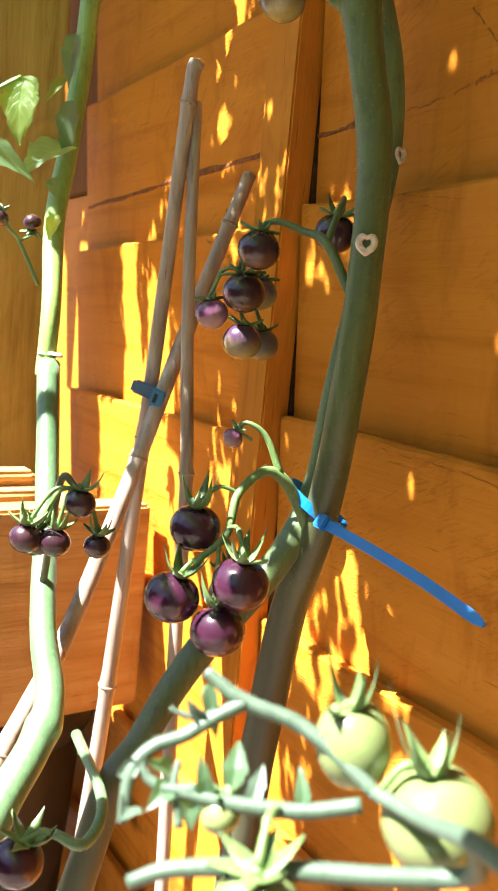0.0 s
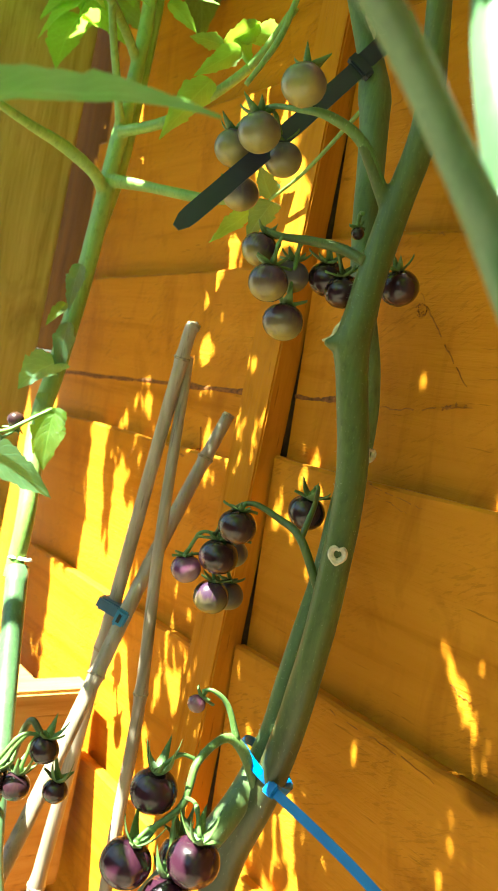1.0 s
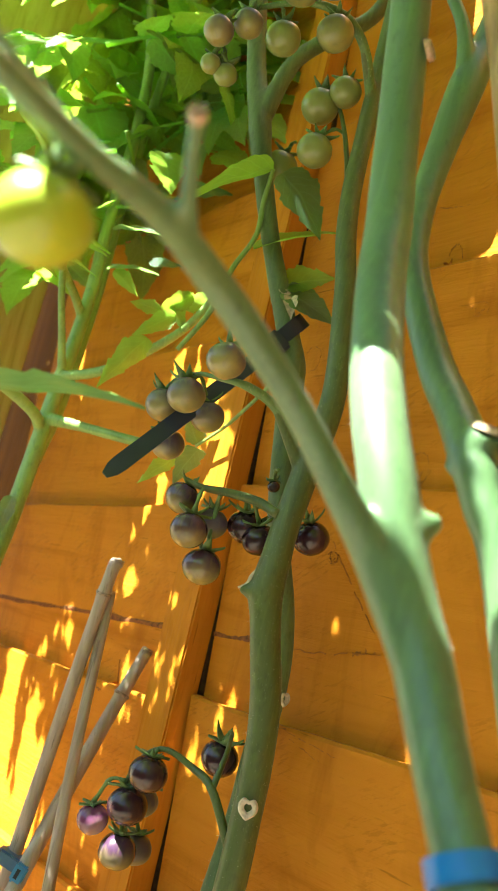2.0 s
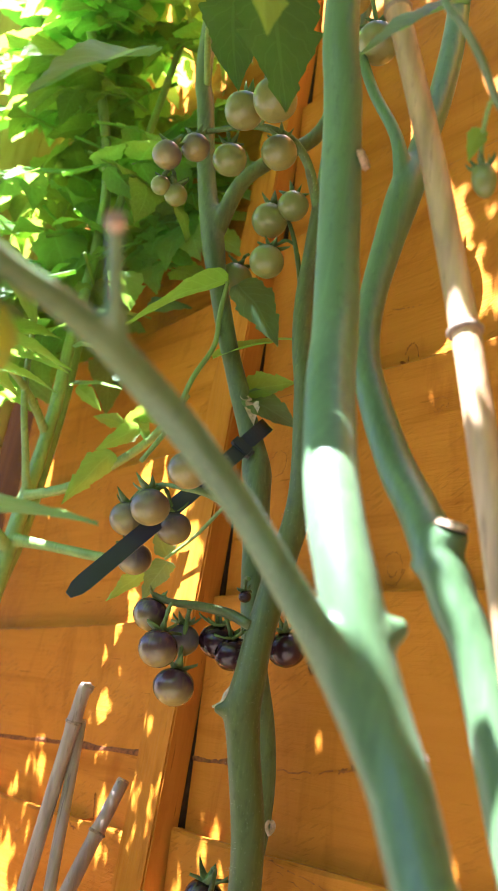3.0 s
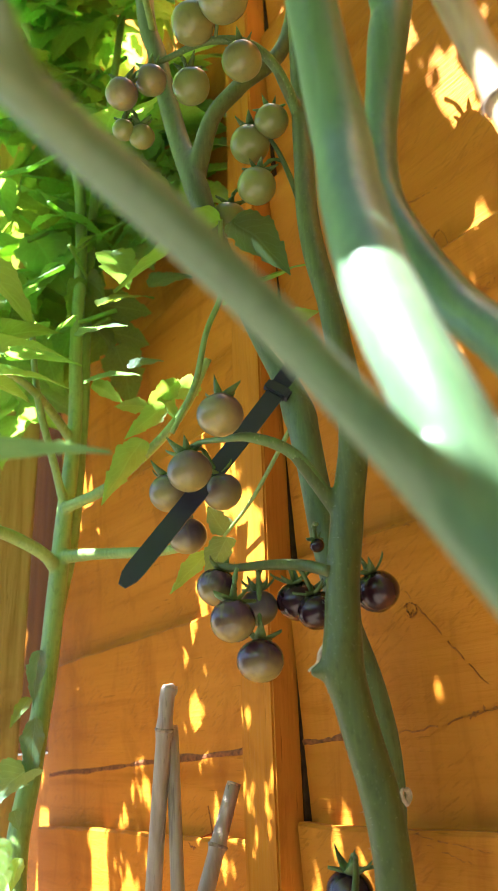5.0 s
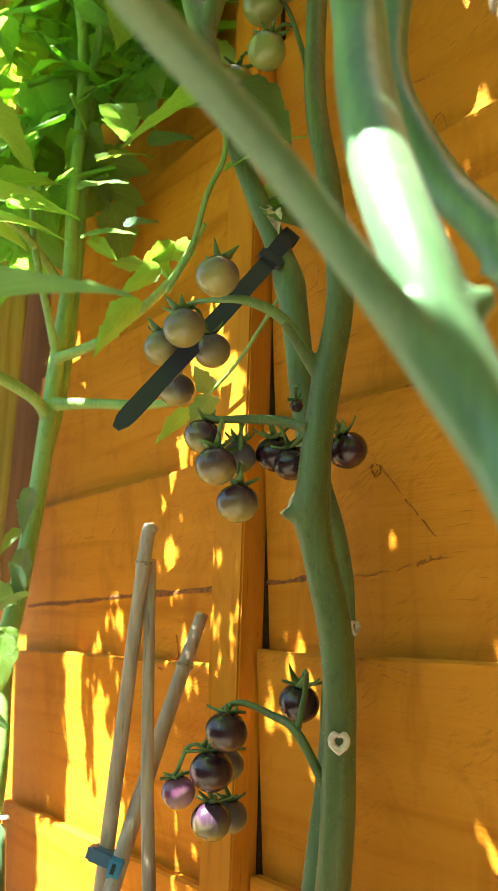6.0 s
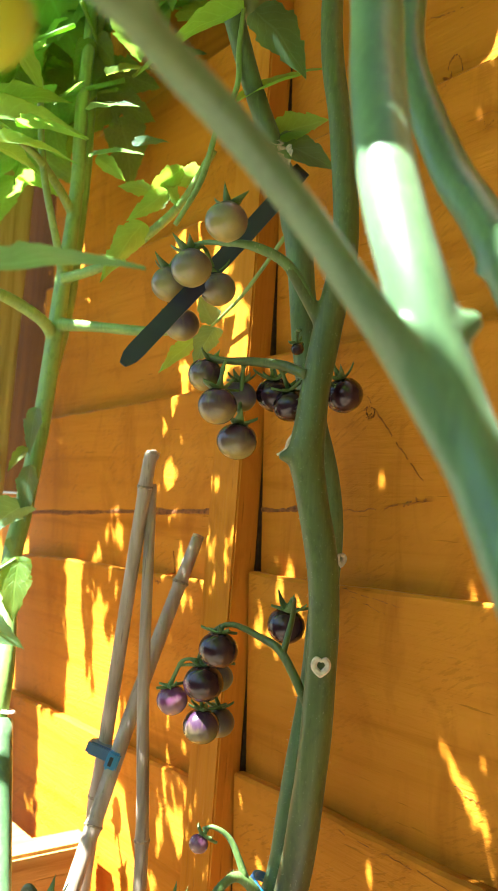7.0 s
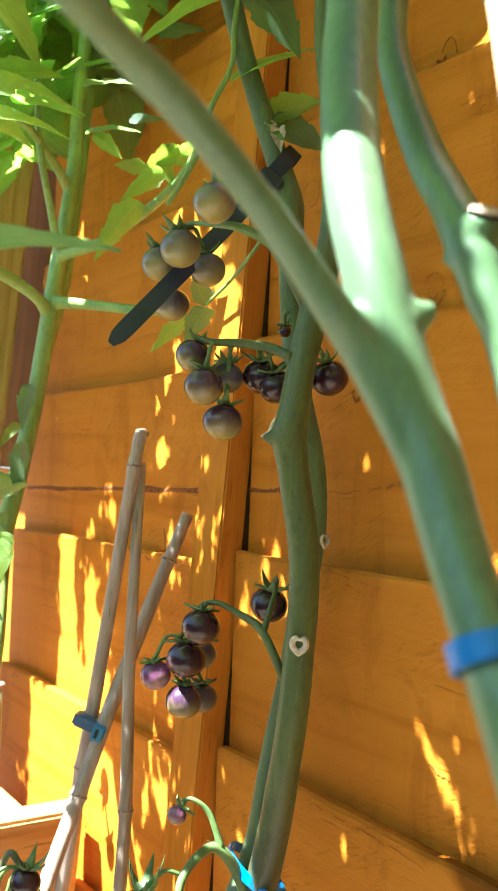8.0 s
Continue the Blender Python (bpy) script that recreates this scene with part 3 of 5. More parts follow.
def head_block(center, along, across, size):
    a = Vector(along).normalized()
    b = Vector(across)
    b = (b - a * b.dot(a)).normalized()
    c = a.cross(b)
    bm = box(-0.5, 0.5, -0.5, 0.5, -0.5, 0.5, 0.12, 2)
    m = Matrix((a, b, c)).transposed().to_4x4()
    m.translation = Vector(center)
    for v in bm.verts:
        v.co = m @ Vector((v.co.x * size[0], v.co.y * size[1], v.co.z * size[2]))
    return bm


def cable_tie(label, center, axis, rx, ry, turn, rows, width, flat, material):
    ob = thing("cable_tie", center, label, "cable tie", "cable ties")
    v, f = band(center, axis, rx, ry, turn, width, 0.0014)
    part("loop", mesh_of("loop", v, f, material, False), ob)
    if rows:
        v, f = strap(rows, width, 0.0015, flat)
        part("tail", mesh_of("tail", v, f, material, False), ob)
        d = Vector(rows[1]) - Vector(rows[0])
        part("head", bm_mesh("head", head_block(rows[0], d, flat, (0.008, 0.006, width * 1.5)), material), ob)
    return ob


cable_tie("bright blue plastic cable tie binding two tomato stems", (0.383, 0.456, 0.592), (0.42, -0.36, 0.83), 0.0205, 0.0170, (0.66, -0.53, -0.55),
          [(0.374, 0.437, 0.587), (0.377, 0.399, 0.582), (0.379, 0.360, 0.576), (0.378, 0.321, 0.569)], 0.0058, (-0.80, -0.25, 0.45), BLUE)
cable_tie("black plastic cable tie with a long tail on a stem", (0.389, 0.503, 1.050), (0.66, -0.318, -0.52), 0.0150, 0.0112, (-0.56, 0.17, -0.81),
          [(0.376, 0.496, 1.036), (0.346, 0.505, 0.993), (0.314, 0.514, 0.949), (0.282, 0.522, 0.906)], 0.0115, (-0.60, -0.78, 0.0), BLACK_TIE)
cable_tie("blue plastic cable tie round a near tomato stem", (0.2030, 0.1795, 0.789), (0.10, 0.55, 1.0), 0.0084, 0.0084, (1.0, 0, 0), [], 0.0062, (0, -1, 0), BLUE)

clip = thing("cane_clip", (0.356, 0.628, 0.636), "grey-blue plastic clip joining two bamboo canes", "clip")
part("collar", bm_mesh("collar", head_block((0.352, 0.626, 0.639), (0.62, -0.62, -0.25), (-0.75, -0.65, 0.1), (0.021, 0.018, 0.0095)), CLIP), clip)
part("latch", bm_mesh("latch", head_block((0.3545, 0.6125, 0.6345), (0.62, -0.62, -0.25), (-0.75, -0.65, 0.1), (0.0095, 0.012, 0.0135)), CLIP_LIT), clip, "light blue clip latch")

part("slot", bm_mesh("slot", head_block((0.3510, 0.6100, 0.6350), (0.62, -0.62, -0.25), (-0.75, -0.65, 0.1), (0.0035, 0.0045, 0.0085)), POT), clip, "dark slot in the clip")


# ---- tomato plants ----
def fruit_mesh(name, material, r, squash=0.92, seed=0):
    """A round tomato with a dimple under the calyx at +z, and the tip at -z."""
    verts, faces = [], []
    rows, sides = 18, 26
    for i in range(1, rows):
        th = math.pi * i / rows
        for k in range(sides):
            a = 2 * math.pi * k / sides
            rad = 1 - 0.16 * math.exp(-(th / 0.33) ** 2) + 0.02 * math.exp(-((math.pi - th) / 0.12) ** 2)
            rad *= 1 + 0.012 * math.cos(4 * a + seed) * math.sin(th) + 0.03 * noise.noise(Vector((math.cos(a), math.sin(a), math.cos(th))) * 0.9 + Vector((seed, 0, 0)))
            verts.append((r * rad * math.sin(th) * math.cos(a), r * rad * math.sin(th) * math.sin(a), r * squash * rad * math.cos(th)))
    verts += [(0, 0, r * squash * 0.84), (0, 0, -r * squash * 1.02)]
    for i in range(rows - 2):
        for k in range(sides):
            a, b = i * sides + k, i * sides + (k + 1) % sides
            faces.append((a, a + sides, b + sides, b))
    for k in range(sides):
        faces.append((len(verts) - 2, k, (k + 1) % sides))
        o = (rows - 2) * sides
        faces.append((len(verts) - 1, o + (k + 1) % sides, o + k))
    return mesh_of(name, verts, faces, material)


def calyx_mesh(r, seed, count=5, lift=0.5, length=1.0):
    """Pointed sepals that spread from the stalk and curl up at their tips."""
    rng = random.Random(seed)
    verts, faces = [], []
    for s in range(count):
        a = 2 * math.pi * (s + rng.uniform(-0.18, 0.18)) / count
        ln = r * length * rng.uniform(0.85, 1.2)
        curl = lift * rng.uniform(0.4, 1.5)
        twist = rng.uniform(-0.25, 0.25)
        o = len(verts)
        n = 7
        for i in range(n + 1):
            u = i / n
            rad = ln * u * (1 - 0.18 * curl * u)
            z = r * (0.80 + 0.10 * math.sin(u * math.pi) + curl * u * u * 0.85 - 0.10 * u)
            w = ln * 0.185 * (1 - u ** 1.6) * (0.55 + 0.75 * math.sin(min(1, u * 1.6 + 0.2) * math.pi * 0.6))
            for t in (-1, 0, 1):
                aa = a + twist * u
                verts.append((rad * math.cos(aa) - t * w * math.sin(aa), rad * math.sin(aa) + t * w * math.cos(aa), z + (0.0009 if t else -0.0002)))
                verts.append((rad * math.cos(aa) - t * w * math.sin(aa), rad * math.sin(aa) + t * w * math.cos(aa), z + (0.0009 if t else -0.0002) - 0.0007))
        for i in range(n):
            for t in range(2):
                p, q = o + i * 6 + t * 2, o + i * 6 + t * 2 + 2
                faces += [(p, q, q + 6, p + 6), (q + 1, p + 1, p + 7, q + 7)]
            faces += [(o + i * 6 + 1, o + i * 6, o + i * 6 + 6, o + i * 6 + 7), (o + i * 6 + 4, o + i * 6 + 5, o + i * 6 + 11, o + i * 6 + 10)]
    bv, bf = lathe([(r * 0.02, r * 1.02), (r * 0.14, r * 0.98), (r * 0.20, r * 0.88), (r * 0.15, r * 0.78)], 10)
    v, f = joined((verts, faces), (bv, bf))
    return mesh_of("calyx", v, f, SEPAL)


count = [0]


def tomato(truss, at, r, material, up=(0, 0, 1), stalk=None, label="", lift=0.5, length=1.0, squash=0.92, stalk_r=0.0011, stalk_mat=None):
    """A tomato with its calyx and its stalk to the truss; up: from the fruit towards its stalk."""
    count[0] += 1
    up = Vector(up).normalized()
    q = up.to_track_quat("Z", "Y")
    m = Matrix.LocRotScale(at, q @ Euler((0, 0, count[0] * 1.37)).to_quaternion(), None)
    part("tomato", fruit_mesh("tomato", material, r, squash, count[0] * 2.3), truss, label, m)
    part("calyx", calyx_mesh(r * 0.98, count[0], 5 + count[0] % 2, lift, length), truss, "", m)
    if stalk is not None:
        a = Vector(at) + up * r * 0.95
        b = Vector(stalk)
        mid = (a + b) / 2 + up * (b - a).length * 0.28
        v, f = tube([(*a, stalk_r * 1.3), (*mid, stalk_r), (*b, stalk_r * 1.2)], 8, 6, 0.1, ((0.45, 0.05, 0.7),))
        part("stalk", mesh_of("stalk", v, f, stalk_mat or SEPAL), truss)


def stem(plant, rows, material=STEM, name="stem", sides=18, knots=(), label="", rough=0.05):
    v, f = tube(rows, sides, 8, rough, knots, rows[0][0] * 31)
    return part(name, mesh_of(name, v, f, material), plant, label)


def fused(plant, runs, material, name="stem", label="", voxel=0.0011, rough=0.05):
    """Stems that grow out of one another: their tubes melted into one skin with soft crotches."""
    v, f = joined(*[tube(rows, 24, 8, rough, (), rows[0][0] * 31) for rows in runs])
    ob = part(name, mesh_of(name, v, f, material), plant, label)
    melt = ob.modifiers.new("melt", "REMESH")
    melt.mode, melt.voxel_size, melt.use_smooth_shade = "VOXEL", voxel, True
    soft = ob.modifiers.new("soft", "SMOOTH")
    soft.factor, soft.iterations = 0.5, 10
    return ob


def hairs(rows, seed, number, length=0.0022):
    """Fine hairs that stand off a stem."""
    rng = random.Random(seed)
    run = catmull(rows, 10)
    verts, faces = [], []
    for _ in range(number):
        i = rng.randrange(1, len(run) - 1)
        c, r = Vector(run[i][:3]), run[i][3]
        d = (Vector(run[i + 1][:3]) - Vector(run[i - 1][:3])).normalized()
        o = Vector((rng.gauss(0, 1), rng.gauss(0, 1), rng.gauss(0, 1)))
        o = (o - d * o.dot(d)).normalized()
        c = c + d * rng.uniform(-0.5, 0.5) * (Vector(run[i + 1][:3]) - c).length
        tip = c + o * (r + length * rng.uniform(0.5, 1.2)) + d * rng.uniform(-1, 1) * length * 0.3
        s = d.cross(o) * 0.00005
        k = len(verts)
        base = c + o * r * 0.95
        verts += [base - s, base + s, base + d * 0.00008, tip]
        faces += [(k, k + 1, k + 3), (k + 1, k + 2, k + 3), (k + 2, k, k + 3)]
    return verts, faces


def blade(length, width, seed, droop=0.25, fold=0.25, lobes=5, rows=26, half=3):
    """Verts, faces and uvs of a serrated leaf blade from the origin along +y, facing +z."""
    rng = random.Random(seed)
    verts, faces, uvs = [], [], []
    ph = rng.uniform(0, 1)
    bend = rng.uniform(-0.18, 0.18)
    for i in range(rows + 1):
        u = i / rows
        w0 = math.sin(math.pi * min(1, u ** 0.72)) ** 0.9 * (1 - 0.25 * u)
        lob = (u * lobes * 0.6 + ph) % 1.0
        tooth = (u * lobes * 1.8 + ph) % 1.0
        saw = (1 - 0.36 * lob - 0.16 * tooth) if 0.08 < u < 0.95 else 0.8
        w = width / 2 * max(0.015, w0 * (0.48 + 0.72 * saw))
        for t in range(-half, half + 1):
            s = t / half
            x = s * w + bend * u * u * length
            y = u * length - abs(s) * w * 0.30 * (1 - u)
            z = -droop * length * u * u + fold * abs(s) * w + 0.035 * length * noise.noise(Vector((s * 1.7 + seed, u * 4, seed * 0.7)))
            verts.append((x, y, z))
            uvs.append((s, u))
    m = 2 * half + 1
    for i in range(rows):
        for k in range(m - 1):
            a = i * m + k
            faces.append((a, a + 1, a + 1 + m, a + m))
    return verts, faces, uvs


def placed(data, m):
    v, f, uv = data
    return [m @ Vector(p) for p in v], f, uv


def gather(items):
    verts, faces, uvs = [], [], []
    for v, f, uv in items:
        o = len(verts)
        verts += v
        faces += [tuple(i + o for i in q) for q in f]
        uvs += uv
    return verts, faces, uvs


def leaf_frame(base, tip, facing):
    y = Vector(tip) - Vector(base)
    ln = y.length
    y.normalize()
    z = Vector(facing)
    z = (z - y * z.dot(y)).normalized()
    x = y.cross(z)
    m = Matrix((x, y, z)).transposed().to_4x4()
    m.translation = Vector(base)
    return m, ln


def single_leaf(plant, base, tip, width, facing, material=LEAF, droop=0.15, fold=0.25, seed=1, lobes=5):
    m, ln = leaf_frame(base, tip, facing)
    v, f, uv = blade(ln, width, seed, droop, fold, lobes)
    return part("leaf", mesh_of("leaf", v, f, material, True, uv), plant, "", m)


def compound_mesh(seed, material):
    """A whole tomato leaf, 1 long: a ribbed stalk with paired lobed leaflets and one at the end."""
    rng = random.Random(seed)
    items = []
    v, f = tube([(0, 0, 0, 0.014), (0.01, 0.35, 0.03, 0.011), (-0.01, 0.7, 0.0, 0.007), (0, 0.8, -0.03, 0.005)], 7, 5, 0.05)
    items.append((v, f, [(0.0, 0.5)] * len(v)))
    items.append(placed(blade(0.44, 0.34, seed * 9, 0.3, 0.2, 5), Matrix.Translation((0, 0.74, -0.01)) @ pose(0, 0, 0, rng.uniform(-25, 5), 0, rng.uniform(-12, 12))))
    for u, ln in ((0.26, 0.26), (0.45, 0.34), (0.64, 0.33)):
        for s in (-1, 1):
            turn = s * -rng.uniform(48, 72)
            items.append(placed(blade(ln * rng.uniform(0.95, 1.25), ln * 0.80, seed * 9 + u * 50 + s, 0.35, 0.22, 4),
                                Matrix.Translation((0, u + rng.uniform(-0.03, 0.03), 0.02)) @ pose(0, 0, 0, rng.uniform(-30, 5), rng.uniform(-15, 15) + s * 12, turn)))
    for u in (0.36, 0.55):
        for s in (-1, 1):
            items.append(placed(blade(0.10, 0.07, seed * 5 + u * 50 + s, 0.2, 0.2, 3), Matrix.Translation((0, u, 0.02)) @ pose(0, 0, 0, -10, 0, s * -65)))
    v, f, uv = gather(items)
    return mesh_of("leaf", v, f, material, True, uv)


COMPOUND = [compound_mesh(s + 1, LEAF if s % 3 else LEAF_PALE) for s in range(8)]


def compound_leaf(plant, base, tip, facing, k):
    m, ln = leaf_frame(base, tip, facing)
    return part("leaf", COMPOUND[k % len(COMPOUND)], plant, "", m @ Matrix.Scale(ln, 4))


def heart(a):
    """The outline of a leaf scar: notched above, pointed below."""
    return 1 - 0.40 * math.exp(-((a - math.pi / 2) / 0.38) ** 2) + 0.22 * math.exp(-((a + math.pi / 2) / 0.3) ** 2)


def scar(plant, at, normal, r, name="scar", material=None, wide=1.0):
    """A raised pale ring where a shoot was cut off."""
    v, f = lathe([(r * 0.42, -0.0012), (r * 0.50, 0.0006), (r * 0.66, 0.0012), (r * 0.80, 0.0010), (r * 0.93, 0.0015), (r * 1.05, 0.0007), (r * 1.15, -0.001)], 28)
    v = [(p[0] * h, p[1] * h * wide, p[2]) for p in v for h in [heart(math.atan2(p[1], p[0]))]]
    q = Vector(normal).normalized().to_track_quat("Z", "Y")
    return part(name, mesh_of(name, v, f, material or SCAR), plant, "pale corky pruning scar", Matrix.LocRotScale(at, q, None))


# the two-stemmed plant against the fence
main = thing("tomato_plant", (0.37, 0.50, 0.0), "tall two-stemmed tomato plant with dark purple trusses beside the fence", "tomato plant", "tomato plants")
F_ROWS = [(0.37, 0.52, -0.01, 0.013), (0.376, 0.505, 0.20, 0.0125), (0.379, 0.49, 0.374, 0.0119), (0.383, 0.474, 0.512, 0.0115), (0.381, 0.449, 0.582, 0.0102), (0.373, 0.4275, 0.658, 0.0093),
          (0.3715, 0.4215, 0.739, 0.0089), (0.3690, 0.4230, 0.790, 0.0094), (0.3610, 0.4295, 0.838, 0.0097), (0.3582, 0.4322, 0.856, 0.0106), (0.3588, 0.4310, 0.874, 0.0096), (0.3595, 0.4295, 0.898, 0.0088), (0.3635, 0.4255, 0.938, 0.0084), (0.3640, 0.4170, 0.985, 0.0078), (0.361, 0.424, 1.053, 0.0070),
          (0.360, 0.437, 1.119, 0.0070), (0.368, 0.446, 1.204, 0.0069), (0.370, 0.446, 1.284, 0.0070), (0.372, 0.45, 1.45, 0.0066), (0.37, 0.46, 1.70, 0.005)]
B_ROWS = [(0.20, 0.45, -0.01, 0.011), (0.215, 0.445, 0.25, 0.010), (0.255, 0.448, 0.429, 0.0088), (0.281, 0.455, 0.468, 0.0082), (0.315, 0.464, 0.506, 0.0090), (0.363, 0.460, 0.559, 0.0088), (0.386, 0.463, 0.600, 0.0076),
          (0.388, 0.458, 0.645, 0.0074), (0.398, 0.457, 0.713, 0.0075), (0.405, 0.460, 0.755, 0.0080), (0.412, 0.462, 0.800, 0.0084), (0.409, 0.465, 0.845, 0.0082), (0.398, 0.476, 0.902, 0.0086), (0.391, 0.488, 1.000, 0.0094), (0.3915, 0.494, 1.022, 0.0108), (0.389, 0.503, 1.047, 0.0088), (0.374, 0.515, 1.094, 0.0075),
          (0.361, 0.521, 1.128, 0.0072), (0.346, 0.530, 1.179, 0.0080), (0.340, 0.537, 1.211, 0.0092), (0.335, 0.554, 1.267, 0.0080), (0.322, 0.564, 1.349, 0.0076), (0.312, 0.569, 1.409, 0.0074), (0.30, 0.575, 1.65, 0.005)]
fused(main, (F_ROWS, [(0.3570, 0.4330, 0.8560, 0.0088), (0.3508, 0.4372, 0.8555, 0.0060), (0.3472, 0.4394, 0.8548, 0.0034), (0.3448, 0.4412, 0.8548, 0.0018)],
             [(0.3635, 0.4260, 0.930, 0.0060), (0.357, 0.430, 0.940, 0.0046), (0.340, 0.438, 0.966, 0.0034)], [(0.369, 0.446, 1.200, 0.0052), (0.366, 0.446, 1.215, 0.0044), (0.345, 0.440, 1.238, 0.0036)]), STEM, rough=0.07)
fused(main, (B_ROWS, [(0.341, 0.537, 1.218, 0.0078), (0.350, 0.528, 1.269, 0.0066), (0.367, 0.513, 1.299, 0.0066), (0.399, 0.490, 1.350, 0.0062), (0.41, 0.47, 1.50, 0.005)]), STEM_DULL, rough=0.07)
scar(main, (0.3640, 0.4145, 0.7385), (-0.72, -0.69, 0.05), 0.0050)
scar(main, (0.4150, 0.4540, 0.796), (0.1, -0.95, 0.1), 0.0042)
single_leaf(main, (0.3805, 0.4990, 1.074), (0.3760, 0.4925, 1.058), 0.012, (-0.75, -0.6, 0.1), SCAR, 0.35, 0.9, 901, 2)
scar(main, (0.3775, 0.505, 1.078), (-0.6, -0.75, 0.2), 0.0045, wide=0.5)
stem(main, [(0.3525, 0.4345, 0.8700, 0.0016), (0.3490, 0.4375, 0.8640, 0.0013), (0.3478, 0.4388, 0.8585, 0.0012), (0.3440, 0.4418, 0.8552, 0.0007)], SCAR, "stub_rim", 8, label="pale torn rim of a pruned shoot")
v, f = joined(hairs(F_ROWS[3:14], 5, 900, 0.0016), hairs(B_ROWS[2:9], 6, 900, 0.002))
part("hairs", mesh_of("hairs", v, f, HAIR, False), main, "fine pale stem hairs")


def truss(plant, rows, material=STEM, seed=0, hairy=260):
    v, f = tube(rows, 10, 7, 0.08, (), seed)
    hv, hf = hairs(rows, seed + 3, hairy, 0.0016)
    v, f = joined((v, f), (hv, hf))
    return part("truss", mesh_of("truss", v, f, material), plant)


t1 = truss(main, [(0.378, 0.452, 0.575, 0.0034), (0.360, 0.453, 0.604, 0.0034), (0.346, 0.456, 0.613, 0.0028), (0.327, 0.454, 0.601, 0.0025), (0.318, 0.448, 0.580, 0.0022), (0.302, 0.452, 0.565, 0.0018)], SEPAL, 1, 700)
part("truss_arm", mesh_of("truss_arm", *tube([(0.354, 0.454, 0.611, 0.0024), (0.347, 0.461, 0.631, 0.0018), (0.339, 0.467, 0.638, 0.0014), (0.335, 0.473, 0.636, 0.0011)], 9, 6, 0.08), SEPAL), t1)
tomato(t1, (0.309, 0.466, 0.580), 0.0142, FR_PURPLE, (-0.05, -0.1, 1), (0.327, 0.456, 0.602), "glossy ripe purple cherry tomato", 1.4, 1.1)
tomato(t1, (0.292, 0.455, 0.546), 0.0148, FR_PURPLE, (0.25, -0.1, 1), (0.306, 0.452, 0.566), "glossy ripe purple cherry tomato", 1.4, 1.1)
tomato(t1, (0.314, 0.424, 0.561), 0.0148, FR_PURPLE, (0.0, -0.1, 1), (0.318, 0.446, 0.585), "glossy ripe purple cherry tomato", 1.2, 1.1)
tomato(t1, (0.309, 0.434, 0.533), 0.0146, FR_PURPLE, (0.05, 0.3, 1), (0.314, 0.447, 0.574), "glossy ripe purple cherry tomato", 1.2, 1.1)
tomato(t1, (0.327, 0.452, 0.545), 0.0130, FR_PURPLE, (-0.1, 0.1, 1), (0.318, 0.448, 0.579), "glossy ripe purple cherry tomato", 1.2, 1.1)
tomato(t1, (0.331, 0.471, 0.629), 0.0058, FR_MAGENTA, (0.5, -0.1, 0.7), (0.336, 0.472, 0.637), "tiny pale magenta tomato", 0.7, 1.6)

t2 = truss(main, [(0.371, 0.430, 0.712, 0.0028), (0.364, 0.447, 0.739, 0.0027), (0.362, 0.466, 0.746, 0.0022), (0.353, 0.486, 0.751, 0.0017), (0.350, 0.505, 0.738, 0.0013), (0.352, 0.520, 0.708, 0.0011)], STEM, 2)
tomato(t2, (0.349, 0.490, 0.735), 0.0122, FR_DARK, (0.05, 0, 1), (0.353, 0.487, 0.751), "dark purple-black cherry tomato")
tomato(t2, (0.353, 0.508, 0.711), 0.0128, FR_DARK, (-0.1, 0.1, 1), (0.350, 0.506, 0.736), "dark purple-black cherry tomato")
tomato(t2, (0.343, 0.527, 0.697), 0.0102, FR_MAGENTA, (-0.2, 0.1, 1), (0.350, 0.512, 0.725), "pinkish magenta cherry tomato")
tomato(t2, (0.359, 0.515, 0.682), 0.0122, FR_HALF, (0, 0, 1), (0.352, 0.520, 0.706), "purple-shouldered olive cherry tomato")
tomato(t2, (0.378, 0.522, 0.681), 0.0108, FR_OLIVE, (0, 0, 1), (0.355, 0.520, 0.708), "unripe olive cherry tomato")
tomato(t2, (0.370, 0.516, 0.712), 0.0105, FR_OLIVE, (0, 0, 1), (0.352, 0.512, 0.730), "unripe olive cherry tomato")
part("truss_arm", mesh_of("truss_arm", *tube([(0.364, 0.447, 0.739, 0.0022), (0.374, 0.452, 0.758, 0.0017), (0.388, 0.466, 0.768, 0.0013)], 9, 6, 0.08), STEM), t2)
tomato(t2, (0.395, 0.480, 0.750), 0.0124, FR_DARK, (-0.1, -0.25, 1), (0.388, 0.466, 0.768), "dark purple-black cherry tomato", 0.9, 1.2)

t3 = truss(main, [(0.352, 0.430, 0.903, 0.0031), (0.350, 0.449, 0.910, 0.0030), (0.338, 0.465, 0.912, 0.0028), (0.327, 0.478, 0.912, 0.0021), (0.322, 0.490, 0.916, 0.0013)], STEM, 3, 420)
tomato(t3, (0.325, 0.493, 0.904), 0.0112, FR_HALF, (0.15, -0.25, 0.9), (0.326, 0.482, 0.913), "purple-shouldered olive cherry tomato", 0.7, 1.1)
tomato(t3, (0.322, 0.474, 0.883), 0.0122, FR_HALF, (0.1, 0.1, 1), (0.327, 0.476, 0.911), "purple-shouldered olive cherry tomato", 0.7, 1.1)
tomato(t3, (0.341, 0.477, 0.864), 0.0124, FR_HALF, (0.1, 0.1, 1), (0.336, 0.470, 0.910), "purple-shouldered olive cherry tomato", 0.7, 1.1)
tomato(t3, (0.346, 0.484, 0.893), 0.0108, FR_OLIVE, (-0.1, -0.1, 1), (0.338, 0.468, 0.911), "unripe olive cherry tomato", 0.7, 1.1)
